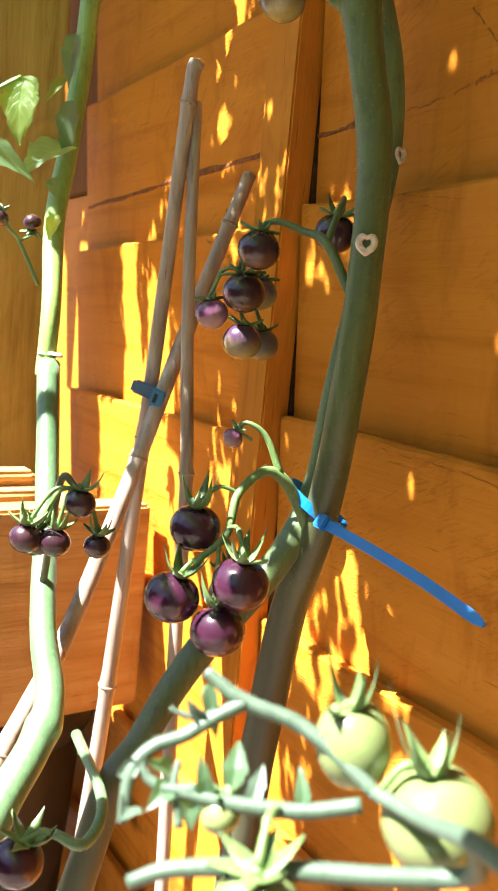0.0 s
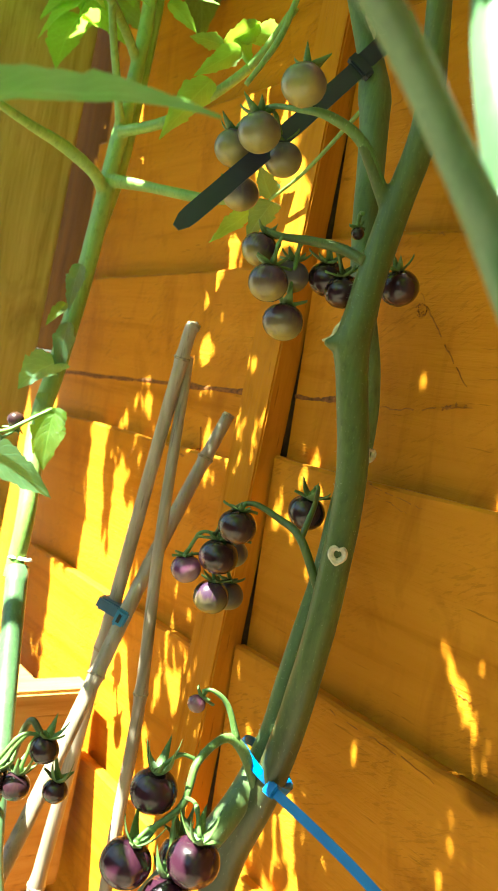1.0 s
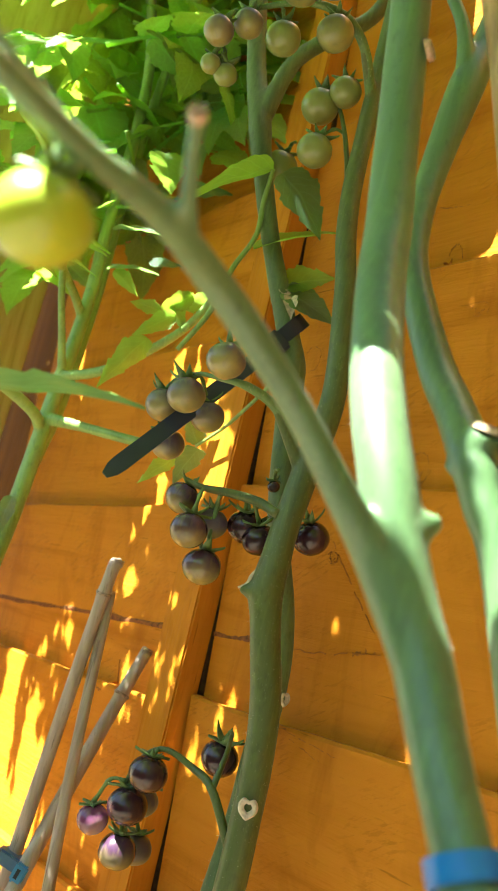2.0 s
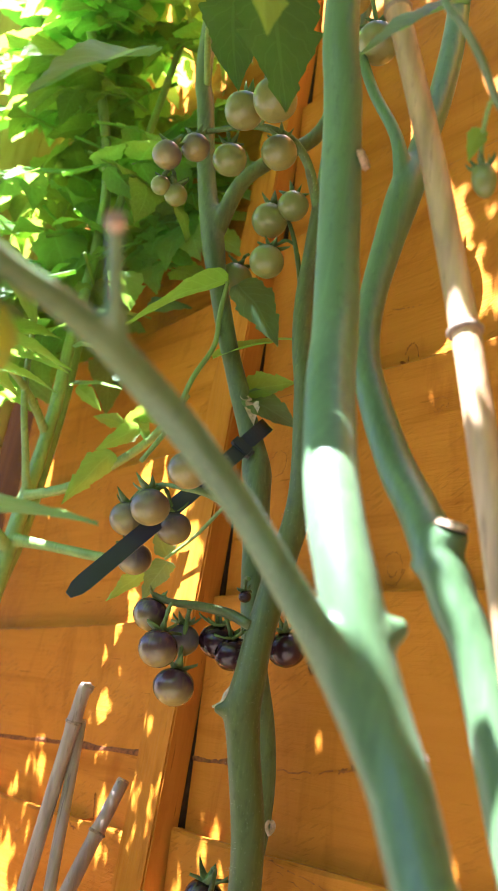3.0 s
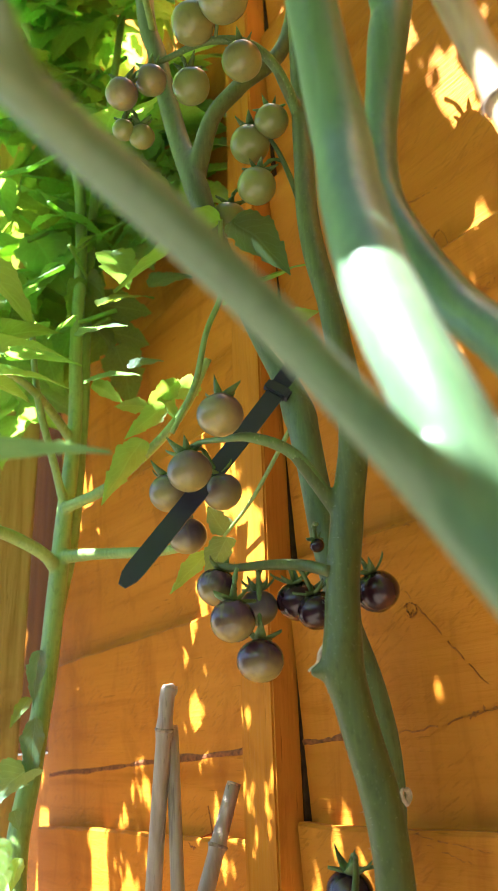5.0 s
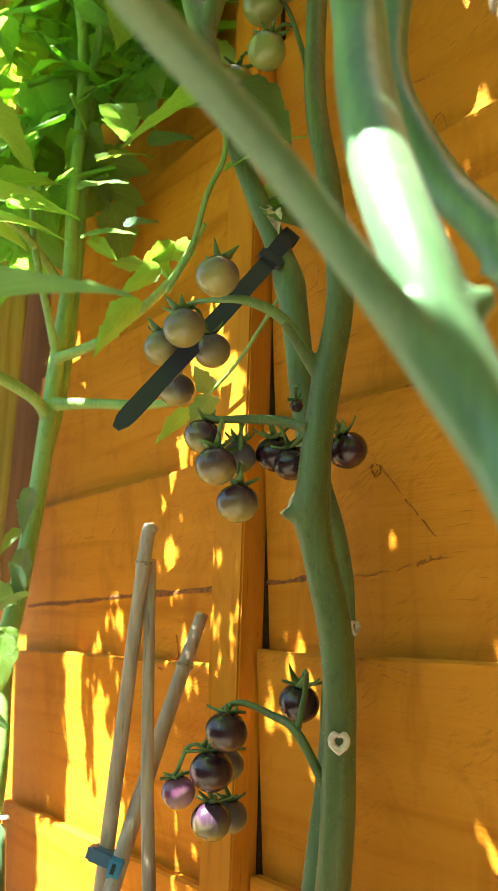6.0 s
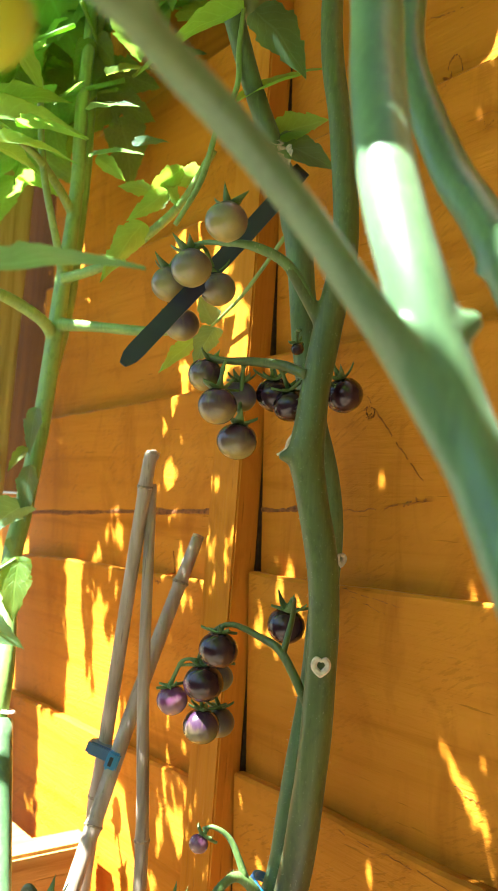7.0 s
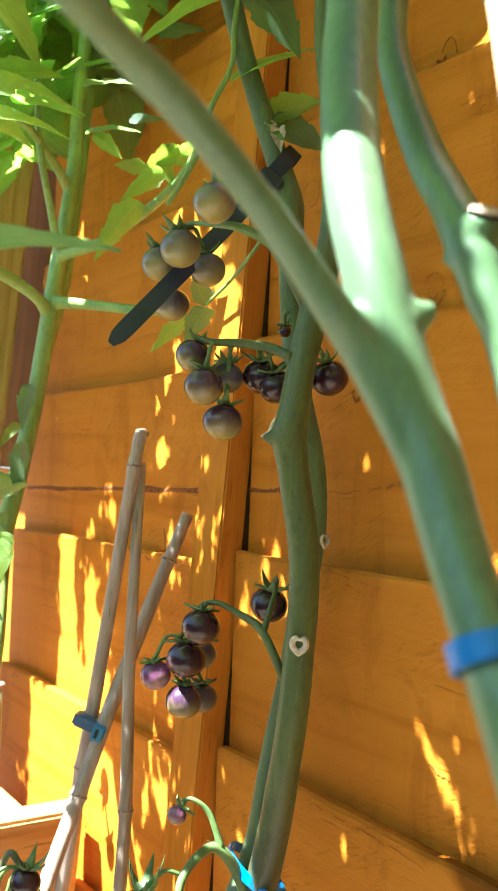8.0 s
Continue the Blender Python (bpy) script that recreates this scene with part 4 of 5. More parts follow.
tomato(t3, (0.363, 0.470, 0.896), 0.0120, FR_DARK, (-0.4, -0.2, 1), (0.344, 0.456, 0.911), "dark purple cherry tomato", 0.7, 1.1)
tomato(t3, (0.366, 0.458, 0.889), 0.0112, FR_DARK, (-0.4, -0.1, 1), (0.346, 0.452, 0.910), "dark purple cherry tomato", 0.7, 1.1)
tomato(t3, (0.388, 0.434, 0.897), 0.0120, FR_DARK, (-0.4, 0.05, 1), (0.366, 0.432, 0.915), "dark purple cherry tomato", 0.7, 1.1)
tomato(t3, (0.372, 0.462, 0.926), 0.0042, FR_DARK, (-0.1, 0.2, 1), (0.364, 0.452, 0.935), "tiny dark budding tomato", 0.8, 1.5)

t4 = truss(main, [(0.357, 0.430, 0.940, 0.0040), (0.340, 0.438, 0.966, 0.0034), (0.320, 0.447, 0.975, 0.0029), (0.312, 0.466, 0.979, 0.0018), (0.312, 0.494, 0.985, 0.0014), (0.322, 0.520, 0.983, 0.0011)], SEPAL, 4, 120)
tomato(t4, (0.299, 0.448, 0.984), 0.0122, FR_OLIVE, (0.2, 0.2, 1), (0.314, 0.462, 0.978), "unripe grey-olive cherry tomato", 0.8, 1.05)
tomato(t4, (0.309, 0.495, 0.969), 0.0128, FR_OLIVE, (0, 0.3, 1), (0.312, 0.494, 0.985), "unripe grey-olive cherry tomato", 0.8, 1.05)
tomato(t4, (0.316, 0.530, 0.967), 0.0124, FR_OLIVE, (0.0, 0.2, 1), (0.320, 0.516, 0.984), "unripe grey-olive cherry tomato", 0.8, 1.05)
tomato(t4, (0.335, 0.540, 0.945), 0.0120, FR_OLIVE, (-0.3, 0, 1), (0.322, 0.520, 0.982), "unripe grey-olive cherry tomato", 0.8, 1.05)
tomato(t4, (0.341, 0.510, 0.966), 0.0120, FR_OLIVE, (-0.3, 0, 1), (0.316, 0.500, 0.985), "unripe grey-olive cherry tomato", 0.8, 1.05)

t5 = truss(main, [(0.366, 0.446, 1.215, 0.0040), (0.345, 0.440, 1.238, 0.0036), (0.324, 0.442, 1.250, 0.0033), (0.302, 0.455, 1.252, 0.0026), (0.285, 0.479, 1.249, 0.0019), (0.268, 0.498, 1.238, 0.0014), (0.270, 0.503, 1.215, 0.0012)], SEPAL, 5, 120)
tomato(t5, (0.282, 0.445, 1.245), 0.0135, FR_TAN, (0.2, 0.1, 1), (0.296, 0.462, 1.252), "unripe grey-green cherry tomato", 0.8)
tomato(t5, (0.284, 0.414, 1.238), 0.0150, FR_TAN, (0.2, 0.3, 1), (0.304, 0.452, 1.252), "unripe green cherry tomato", 0.8)
tomato(t5, (0.317, 0.442, 1.232), 0.0128, FR_TAN, (0.0, 0.1, 1), (0.318, 0.444, 1.251), "unripe green cherry tomato", 0.8)
tomato(t5, (0.303, 0.481, 1.236), 0.0128, FR_GREEN, (-0.2, 0, 1), (0.290, 0.474, 1.250), "unripe green cherry tomato", 0.8)
tomato(t5, (0.276, 0.487, 1.231), 0.0105, FR_OLIVE, (0.1, 0.1, 1), (0.276, 0.490, 1.244), "unripe grey-green cherry tomato", 0.9, 1.2)
tomato(t5, (0.258, 0.492, 1.214), 0.0105, FR_OLIVE, (0.3, 0.1, 1), (0.268, 0.499, 1.236), "unripe grey-green cherry tomato", 0.9, 1.2)
tomato(t5, (0.278, 0.502, 1.197), 0.0085, FR_GREEN, (-0.2, 0, 1), (0.270, 0.503, 1.216), "small unripe green tomato", 0.9, 1.3)
tomato(t5, (0.266, 0.505, 1.199), 0.0072, FR_GREEN, (0.1, 0, 1), (0.270, 0.503, 1.216), "small unripe green tomato", 0.9, 1.3)

t6 = truss(main, [(0.362, 0.440, 1.118, 0.0024), (0.370, 0.455, 1.150, 0.0022), (0.371, 0.464, 1.178, 0.0019), (0.365, 0.470, 1.205, 0.0016), (0.358, 0.482, 1.235, 0.0013)], STEM_DULL, 6, 120)
tomato(t6, (0.358, 0.466, 1.223), 0.0118, FR_GREEN, (0.1, 0.2, 1), (0.359, 0.480, 1.233), "unripe green cherry tomato", 0.9)
tomato(t6, (0.354, 0.486, 1.216), 0.0142, FR_GREEN, (0.0, -0.1, 1), (0.358, 0.482, 1.234), "unripe green cherry tomato")
tomato(t6, (0.353, 0.479, 1.175), 0.0132, FR_GREEN, (0.1, -0.1, 1), (0.368, 0.468, 1.195), "unripe green cherry tomato")
tomato(t6, (0.366, 0.532, 1.186), 0.0140, FR_GREEN, (0.0, -0.2, 1), (0.366, 0.520, 1.205), "unripe green cherry tomato")

t7 = truss(main, [(0.372, 0.450, 1.38, 0.0035), (0.340, 0.425, 1.385, 0.003), (0.30, 0.40, 1.37, 0.0022)], STEM, 7, 60)
for at_ in ((0.262, 0.372, 1.325), (0.276, 0.392, 1.352), (0.318, 0.395, 1.352), (0.300, 0.425, 1.372)):
    tomato(t7, at_, 0.0155, FR_TAN, (0, 0, 1), (at_[0] + 0.01, at_[1] + 0.012, at_[2] + 0.03), "unripe green cherry tomato")

MAIN_LEAVES = [
    ((0.355, 0.524, 1.106), (0.394, 0.489, 1.141), 0.036, (-0.5, -0.3, 0.8), LEAF),
    ((0.377, 0.506, 1.078), (0.410, 0.474, 1.066), 0.034, (-0.6, -0.6, 0.5), LEAF_TEAL),
    ((0.378, 0.510, 1.086), (0.408, 0.485, 1.100), 0.030, (-0.8, -0.5, 0.3), LEAF),
    ((0.352, 0.508, 1.165), (0.386, 0.478, 1.128), 0.038, (-0.7, -0.6, 0.4), LEAF_TEAL),
    ((0.346, 0.513, 1.167), (0.266, 0.525, 1.107), 0.034, (-0.2, 0.3, 1.0), LEAF_PALE),
    ((0.405, 0.602, 0.970), (0.393, 0.613, 0.992), 0.020, (-0.6, -0.6, 0.6), LEAF_TEAL),
    ((0.395, 0.585, 0.962), (0.366, 0.575, 0.930), 0.022, (-0.7, -0.6, 0.3), LEAF_TEAL),
    ((0.396, 0.612, 0.958), (0.362, 0.604, 0.926), 0.018, (-0.7, -0.6, 0.3), LEAF),
    ((0.233, 0.411, 1.290), (0.239, 0.411, 1.216), 0.044, (-0.7, -0.7, 0.1), LEAF_SHADE),
    ((0.217, 0.345, 1.225), (0.233, 0.339, 1.152), 0.050, (-0.6, -0.8, 0.1), LEAF_SHADE),
]
for i, (a, b, w, face, mt) in enumerate(MAIN_LEAVES):
    single_leaf(main, a, b, w, face, mt, 0.12, 0.25, 20 + i)
for i, rows in enumerate([
        [(0.3465, 0.5135, 1.167, 0.0016), (0.350, 0.520, 1.142, 0.0020), (0.352, 0.522, 1.115, 0.0020), (0.344, 0.530, 1.085, 0.0020), (0.342, 0.542, 1.050, 0.0022), (0.335, 0.560, 1.02, 0.0018)],
        [(0.392, 0.500, 1.02, 0.0016), (0.400, 0.560, 0.985, 0.0014), (0.402, 0.600, 0.967, 0.0012)],
        [(0.32, 0.566, 1.37, 0.003), (0.27, 0.50, 1.36, 0.0026), (0.233, 0.411, 1.290, 0.002)]]):
    stem(main, rows, STEM_LIGHT, "leaf_stalk", 9)

# the near plant, close to the camera
near = thing("tomato_plant", (0.25, 0.0, 0.0), "tall tomato plant with thick bluish-green forked stems", "tomato plant", "tomato plants")
N1 = [(0.25, 0.0, -0.01, 0.0100), (0.245, 0.05, 0.30, 0.0098), (0.222, 0.105, 0.60, 0.0088), (0.2015, 0.163, 0.758, 0.0075), (0.2030, 0.1795, 0.789, 0.0075), (0.2055, 0.1925, 0.810, 0.0078), (0.2072, 0.2035, 0.831, 0.0085),
      (0.2055, 0.2115, 0.8465, 0.0093), (0.2022, 0.2168, 0.862, 0.0095), (0.1990, 0.2212, 0.8805, 0.0088), (0.1990, 0.2281, 0.8976, 0.0087), (0.2028, 0.2369, 0.9164, 0.0088), (0.2095, 0.2472, 0.939, 0.0089), (0.2180, 0.2588, 0.966, 0.0090), (0.2255, 0.2685, 0.9977, 0.0090),
      (0.2245, 0.2745, 1.0513, 0.0087), (0.2175, 0.2755, 1.1051, 0.0084), (0.2105, 0.2770, 1.1495, 0.0080), (0.205, 0.285, 1.30, 0.006), (0.20, 0.31, 1.6, 0.005)]
N2 = [(0.2042, 0.2055, 0.832, 0.0055), (0.2015, 0.2122, 0.8465, 0.0072), (0.1938, 0.2178, 0.8590, 0.0062), (0.1840, 0.2200, 0.8680, 0.0051), (0.1754, 0.2227, 0.8772, 0.0047), (0.1637, 0.2249, 0.8882, 0.0045), (0.1514, 0.2256, 0.8966, 0.0045), (0.1373, 0.2256, 0.9045, 0.0046),
      (0.1236, 0.2245, 0.9100, 0.0044), (0.1074, 0.2194, 0.9130, 0.0039), (0.0914, 0.2157, 0.9140, 0.0034), (0.0783, 0.2138, 0.9145, 0.0032), (0.03, 0.205, 0.921, 0.0028)]
N3 = [(0.30, 0.06, -0.01, 0.010), (0.285, 0.095, 0.35, 0.0092), (0.272, 0.175, 0.70, 0.0080), (0.262, 0.214, 0.855, 0.0076), (0.2570, 0.2265, 0.890, 0.0080), (0.2552, 0.2341, 0.9072, 0.0082), (0.2634, 0.2501, 0.9274, 0.0079), (0.2695, 0.2661, 0.9475, 0.0077), (0.2715, 0.2815, 0.9758, 0.0073), (0.2742, 0.2951, 1.0074, 0.0066),
      (0.2808, 0.3017, 1.0415, 0.0064), (0.2884, 0.3035, 1.0772, 0.0075), (0.2945, 0.3010, 1.1150, 0.0090), (0.306, 0.302, 1.155, 0.0074), (0.326, 0.304, 1.258, 0.0070), (0.34, 0.31, 1.5, 0.005)]
fused(near, (N1, N2, [(0.1135, 0.2215, 0.9120, 0.0034), (0.1060, 0.2130, 0.9165, 0.0023), (0.0985, 0.2035, 0.9198, 0.0019), (0.0918, 0.1946, 0.9228, 0.0019)],
             [(0.2010, 0.2176, 0.8640, 0.0080), (0.2055, 0.2131, 0.8685, 0.0057), (0.2080, 0.2103, 0.8708, 0.0037), (0.2098, 0.2082, 0.8722, 0.0024)]), STEM_NEAR)
second = thing("tomato_plant", (0.30, 0.06, 0.0), "slender forked tomato stem with a dried pruning cut", "tomato plant", "tomato plants")
fused(second, (N3, [(0.2945, 0.301, 1.112, 0.0060), (0.287, 0.3045, 1.147, 0.0037), (0.280, 0.322, 1.189, 0.0033), (0.27, 0.34, 1.25, 0.003)],
               [(0.2562, 0.2365, 0.8990, 0.0080), (0.2545, 0.2310, 0.9080, 0.0074), (0.2530, 0.2272, 0.9145, 0.0064)]), STEM_NEAR)
scar(near, (0.0917, 0.1945, 0.9229), (-0.6, -0.75, 0.3), 0.0018, "cut_end", CUT)
scar(second, (0.2527, 0.2266, 0.9152), (-0.10, -0.35, 0.95), 0.0056, "cut_end", CUT, 0.8)
scar(near, (0.2262, 0.2660, 1.0700), (0.35, -0.9, 0.2), 0.0050, "cut_end", CUT, 0.6)
part("hairs", mesh_of("hairs", *joined(hairs(N1[5:14], 11, 600, 0.0006), hairs(N2[2:11], 12, 700, 0.0006)), HAIR, False), near, "fine pale stem hairs")
NEAR_LEAVES = [
    ((0.104, 0.364, 0.884), (0.175, 0.334, 0.920), 0.023, (0.0, 0.2, 1.0), LEAF_TEAL),
    ((0.156, 0.340, 1.118), (0.104, 0.338, 1.072), 0.040, (-0.35, -0.45, 0.8), LEAF_TEAL),
    ((0.153, 0.261, 1.117), (0.152, 0.254, 1.078), 0.026, (-0.4, -0.9, 0.2), LEAF_PALE),
    ((0.240, 0.230, 1.146), (0.187, 0.230, 1.094), 0.020, (-0.5, -0.3, 0.8), LEAF_TEAL),
    ((0.2345, 0.2150, 1.0640), (0.2290, 0.2170, 1.0500), 0.008, (-0.6, -0.7, 0.2), LEAF),
]
for i, (a, b, w, face, mt) in enumerate(NEAR_LEAVES):
    single_leaf(near, a, b, w, face, mt, 0.2, 0.3, 50 + i)
stem(near, [(0.17, 0.205, 1.095, 0.0017), (0.1838, 0.1997, 1.0802, 0.0016), (0.1887, 0.1994, 1.0731, 0.0015), (0.1956, 0.1972, 1.0680, 0.0014), (0.2080, 0.1980, 1.0640, 0.0014), (0.2225, 0.2002, 1.0582, 0.0014), (0.2311, 0.1967, 1.0518, 0.0013), (0.2423, 0.1920, 1.0436, 0.0011)], STEM_NEAR, "leaf_stalk", 10)
t12 = truss(near, [(0.2225, 0.2002, 1.0600, 0.0010), (0.2290, 0.2080, 1.0680, 0.0009), (0.2350, 0.2145, 1.0620, 0.0009), (0.2385, 0.2170, 1.0560, 0.0009)], STEM_LIGHT, 21, 60)
tomato(t12, (0.2425, 0.2175, 1.0470), 0.0047, FR_GREEN, (-0.35, 0.05, 1), (0.2385, 0.2170, 1.0560), "small pale green fruit just setting", 1.5, 1.5, 1.5)
t13 = truss(near, [(0.2100, 0.2800, 1.235, 0.0022), (0.2350, 0.3050, 1.255, 0.0018), (0.2600, 0.3200, 1.252, 0.0014)], STEM_NEAR, 22, 60)
tomato(t13, (0.2800, 0.3220, 1.2210), 0.0125, FR_TAN, (-0.2, 0.0, 1), (0.2600, 0.3200, 1.252), "unripe yellow-green cherry tomato")
t8 = truss(near, [(0.02, 0.18, 0.912, 0.002), (0.045, 0.205, 0.922, 0.0018), (0.075, 0.222, 0.924, 0.0014)], STEM_NEAR, 8, 60)
tomato(t8, (0.079, 0.222, 0.900), 0.0108, FR_YELLOW, (0, 0, 1), (0.075, 0.222, 0.924), "unripe yellow-green cherry tomato")

# the pale green truss low in front
low = truss(near, [(0.2517, 0.2507, 0.5600, 0.0022), (0.2500, 0.2300, 0.5640, 0.0023), (0.2400, 0.2050, 0.5760, 0.0024), (0.2300, 0.1800, 0.5850, 0.0026), (0.2250, 0.1300, 0.6000, 0.0028), (0.2260, 0.1150, 0.6100, 0.0030)], STEM_SHOOT, 9, 300)
tomato(low, (0.2560, 0.2660, 0.5665), 0.0122, FR_PALE, (-0.15, 0.1, 1), (0.2441, 0.2675, 0.5700), "unripe pale green tomato in sunlight", 1.7, 1.1, 1.15)
tomato(low, (0.2680, 0.2400, 0.5530), 0.0165, FR_PALE, (-0.2, 0.15, 1), (0.2517, 0.2480, 0.5620), "unripe pale green tomato in sunlight", 1.7, 0.9, 0.98)
tomato(low, (0.2165, 0.2775, 0.5465), 0.0062, FR_PALE, (0.1, 0.1, 1), (0.2150, 0.2775, 0.5530), "small unripe green tomato", 1.2, 1.4)
tomato(low, (0.2135, 0.2510, 0.5365), 0.0120, FR_PALE, (-0.1, 0.0, 1), (0.2300, 0.2660, 0.5515), "unripe pale green tomato in sunlight", 1.0, 1.3)
for rows in ([(0.1901, 0.2888, 0.5440, 0.0016), (0.1943, 0.2940, 0.5566, 0.0019), (0.2015, 0.2946, 0.5626, 0.0020), (0.2103, 0.2917, 0.5658, 0.0021), (0.2187, 0.2898, 0.5706, 0.0022), (0.2285, 0.2865, 0.5758, 0.0024)],
             [(0.2009, 0.2954, 0.5632, 0.0014), (0.1974, 0.2929, 0.5573, 0.0015), (0.2016, 0.2872, 0.5533, 0.0018), (0.2102, 0.2818, 0.5533, 0.0021)],
             [(0.2031, 0.2864, 0.5533, 0.0018), (0.2126, 0.2789, 0.5517, 0.0023), (0.2234, 0.2705, 0.5512, 0.0025), (0.2353, 0.2613, 0.5519, 0.0025), (0.2488, 0.2520, 0.5557, 0.0024)],
             [(0.1850, 0.2720, 0.5380, 0.0020), (0.1945, 0.2661, 0.5428, 0.0023), (0.2115, 0.2555, 0.5450, 0.0026), (0.2282, 0.2442, 0.5458, 0.0027), (0.2420, 0.2325, 0.5480, 0.0027), (0.2553, 0.2208, 0.5512, 0.0026), (0.2500, 0.2100, 0.5620, 0.0024), (0.2400, 0.2050, 0.5760, 0.0022)],
             [(0.2079, 0.2978, 0.5724, 0.0006), (0.2128, 0.2937, 0.5707, 0.0010), (0.2205, 0.2896, 0.5721, 0.0013)],
             [(0.2075, 0.2889, 0.5598, 0.0010), (0.2046, 0.2856, 0.5534, 0.0012), (0.2042, 0.2798, 0.5440, 0.0014)],
             [(0.2196, 0.2974, 0.5828, 0.0018), (0.2252, 0.2901, 0.5775, 0.0023), (0.2311, 0.2838, 0.5747, 0.0024), (0.2389, 0.2760, 0.5726, 0.0024), (0.2441, 0.2675, 0.5690, 0.0023), (0.2486, 0.2582, 0.5640, 0.0023), (0.2517, 0.2507, 0.5600, 0.0022)]):
    truss_arm = joined(tube(rows, 10, 7, 0.10), hairs(rows, int(rows[0][0] * 9000), 260, 0.0016))
    part("truss_arm", mesh_of("truss_arm", *truss_arm, STEM_SHOOT), low)
BRACTS = [((0.2197, 0.2766, 0.5548), (0.2249, 0.2824, 0.5666), 0.008, LEAF_TEAL), ((0.2185, 0.2942, 0.5800), (0.2191, 0.2851, 0.5660), 0.006, LEAF_TEAL), ((0.2311, 0.2838, 0.5747), (0.2370, 0.2850, 0.5710), 0.005, STEM_SHOOT),
          ((0.2070, 0.2930, 0.5560), (0.1990, 0.2900, 0.5590), 0.006, LEAF_TEAL), ((0.1960, 0.2930, 0.5590), (0.1900, 0.2960, 0.5550), 0.006, STEM_SHOOT), ((0.2126, 0.2789, 0.5530), (0.2090, 0.2800, 0.5640), 0.006, LEAF_TEAL),
          ((0.2230, 0.2710, 0.5520), (0.2280, 0.2740, 0.5620), 0.006, STEM_SHOOT), ((0.2040, 0.2870, 0.5540), (0.1950, 0.2830, 0.5520), 0.007, LEAF_TEAL), ((0.2160, 0.2900, 0.5700), (0.2090, 0.2900, 0.5760), 0.005, STEM_SHOOT),
          ((0.2350, 0.2620, 0.5530), (0.2380, 0.2660, 0.5630), 0.005, LEAF_TEAL), ((0.1930, 0.2900, 0.5480), (0.1880, 0.2850, 0.5500), 0.008, STEM_SHOOT), ((0.2090, 0.2830, 0.5510), (0.2060, 0.2780, 0.5440), 0.007, LEAF_TEAL)]
for i, (a, b, w, mt) in enumerate(BRACTS):
    single_leaf(low, a, b, w, (-0.6, -0.7, 0.4), mt, 0.3, 0.6, 300 + i, 2)

# the plant by the post
left = thing("tomato_plant", (0.20, 0.47, 0.0), "leafy tomato plant with a bright green stem beside the post", "tomato plant", "tomato plants")
L1 = [(0.15, 0.44, -0.01, 0.013), (0.165, 0.450, 0.25, 0.0120), (0.188, 0.466, 0.385, 0.0112), (0.214, 0.484, 0.426, 0.0106), (0.238, 0.501, 0.449, 0.0098), (0.252, 0.519, 0.468, 0.0088), (0.258, 0.555, 0.500, 0.0081), (0.280, 0.622, 0.560, 0.0081), (0.298, 0.687, 0.650, 0.0086)]
L1B = [(0.296, 0.690, 0.640, 0.0070), (0.302, 0.700, 0.690, 0.0076), (0.314, 0.738, 0.760, 0.0082), (0.322, 0.740, 0.815, 0.0082), (0.332, 0.744, 0.894, 0.0078), (0.338, 0.745, 0.994, 0.0074), (0.346, 0.750, 1.097, 0.0064), (0.342, 0.747, 1.174, 0.0060),
       (0.341, 0.745, 1.288, 0.0056), (0.331, 0.754, 1.393, 0.0054), (0.285, 0.765, 1.525, 0.0056), (0.248, 0.782, 1.603, 0.0051)]
L2 = [(0.334, 0.744, 0.905, 0.0050), (0.341, 0.749, 0.940, 0.0050), (0.351, 0.753, 1.000, 0.0053), (0.358, 0.760, 1.120, 0.0053), (0.358, 0.763, 1.193, 0.0051), (0.355, 0.750, 1.344, 0.0047), (0.360, 0.736, 1.438, 0.0043), (0.37, 0.73, 1.6, 0.004)]
stem(left, L1, STEM_NEAR, knots=((0.55, 0.03, 0.18),))
LEFT_STALKS = [
    [(0.338, 0.742, 0.975, 0.0060), (0.352, 0.700, 0.970, 0.0046), (0.373, 0.653, 0.964, 0.0043), (0.385, 0.62, 0.962, 0.003)],
    [(0.334, 0.744, 0.965, 0.0060), (0.318, 0.735, 0.974, 0.0052), (0.288, 0.733, 0.985, 0.0052), (0.249, 0.725, 0.990, 0.0039), (0.19, 0.71, 1.0, 0.003)],
    [(0.336, 0.740, 1.015, 0.0050), (0.357, 0.694, 1.027, 0.0044), (0.382, 0.635, 1.066, 0.0038), (0.392, 0.602, 1.110, 0.0032)],
    [(0.340, 0.745, 1.015, 0.0045), (0.325, 0.735, 1.045, 0.0036), (0.300, 0.720, 1.10, 0.0032), (0.285, 0.71, 1.17, 0.0028)],
    [(0.344, 0.750, 1.080, 0.0045), (0.320, 0.735, 1.095, 0.0040), (0.285, 0.710, 1.105, 0.0034), (0.24, 0.69, 1.11, 0.003)]]
fused(left, [L1B, L2] + LEFT_STALKS, STEM_LIGHT)
stem(left, [(0.201, 0.464, 0.789, 0.0009), (0.185, 0.467, 0.777, 0.0010), (0.169, 0.470, 0.763, 0.0013), (0.155, 0.470, 0.700, 0.0016), (0.165, 0.470, 0.550, 0.0018), (0.200, 0.474, 0.405, 0.0020)], STEM_LIGHT, 'leaf_stalk', 9)
scar(left, (0.300, 0.690, 0.657), (0.1, 0.1, 1), 0.0085, "cut_end", SCAR)
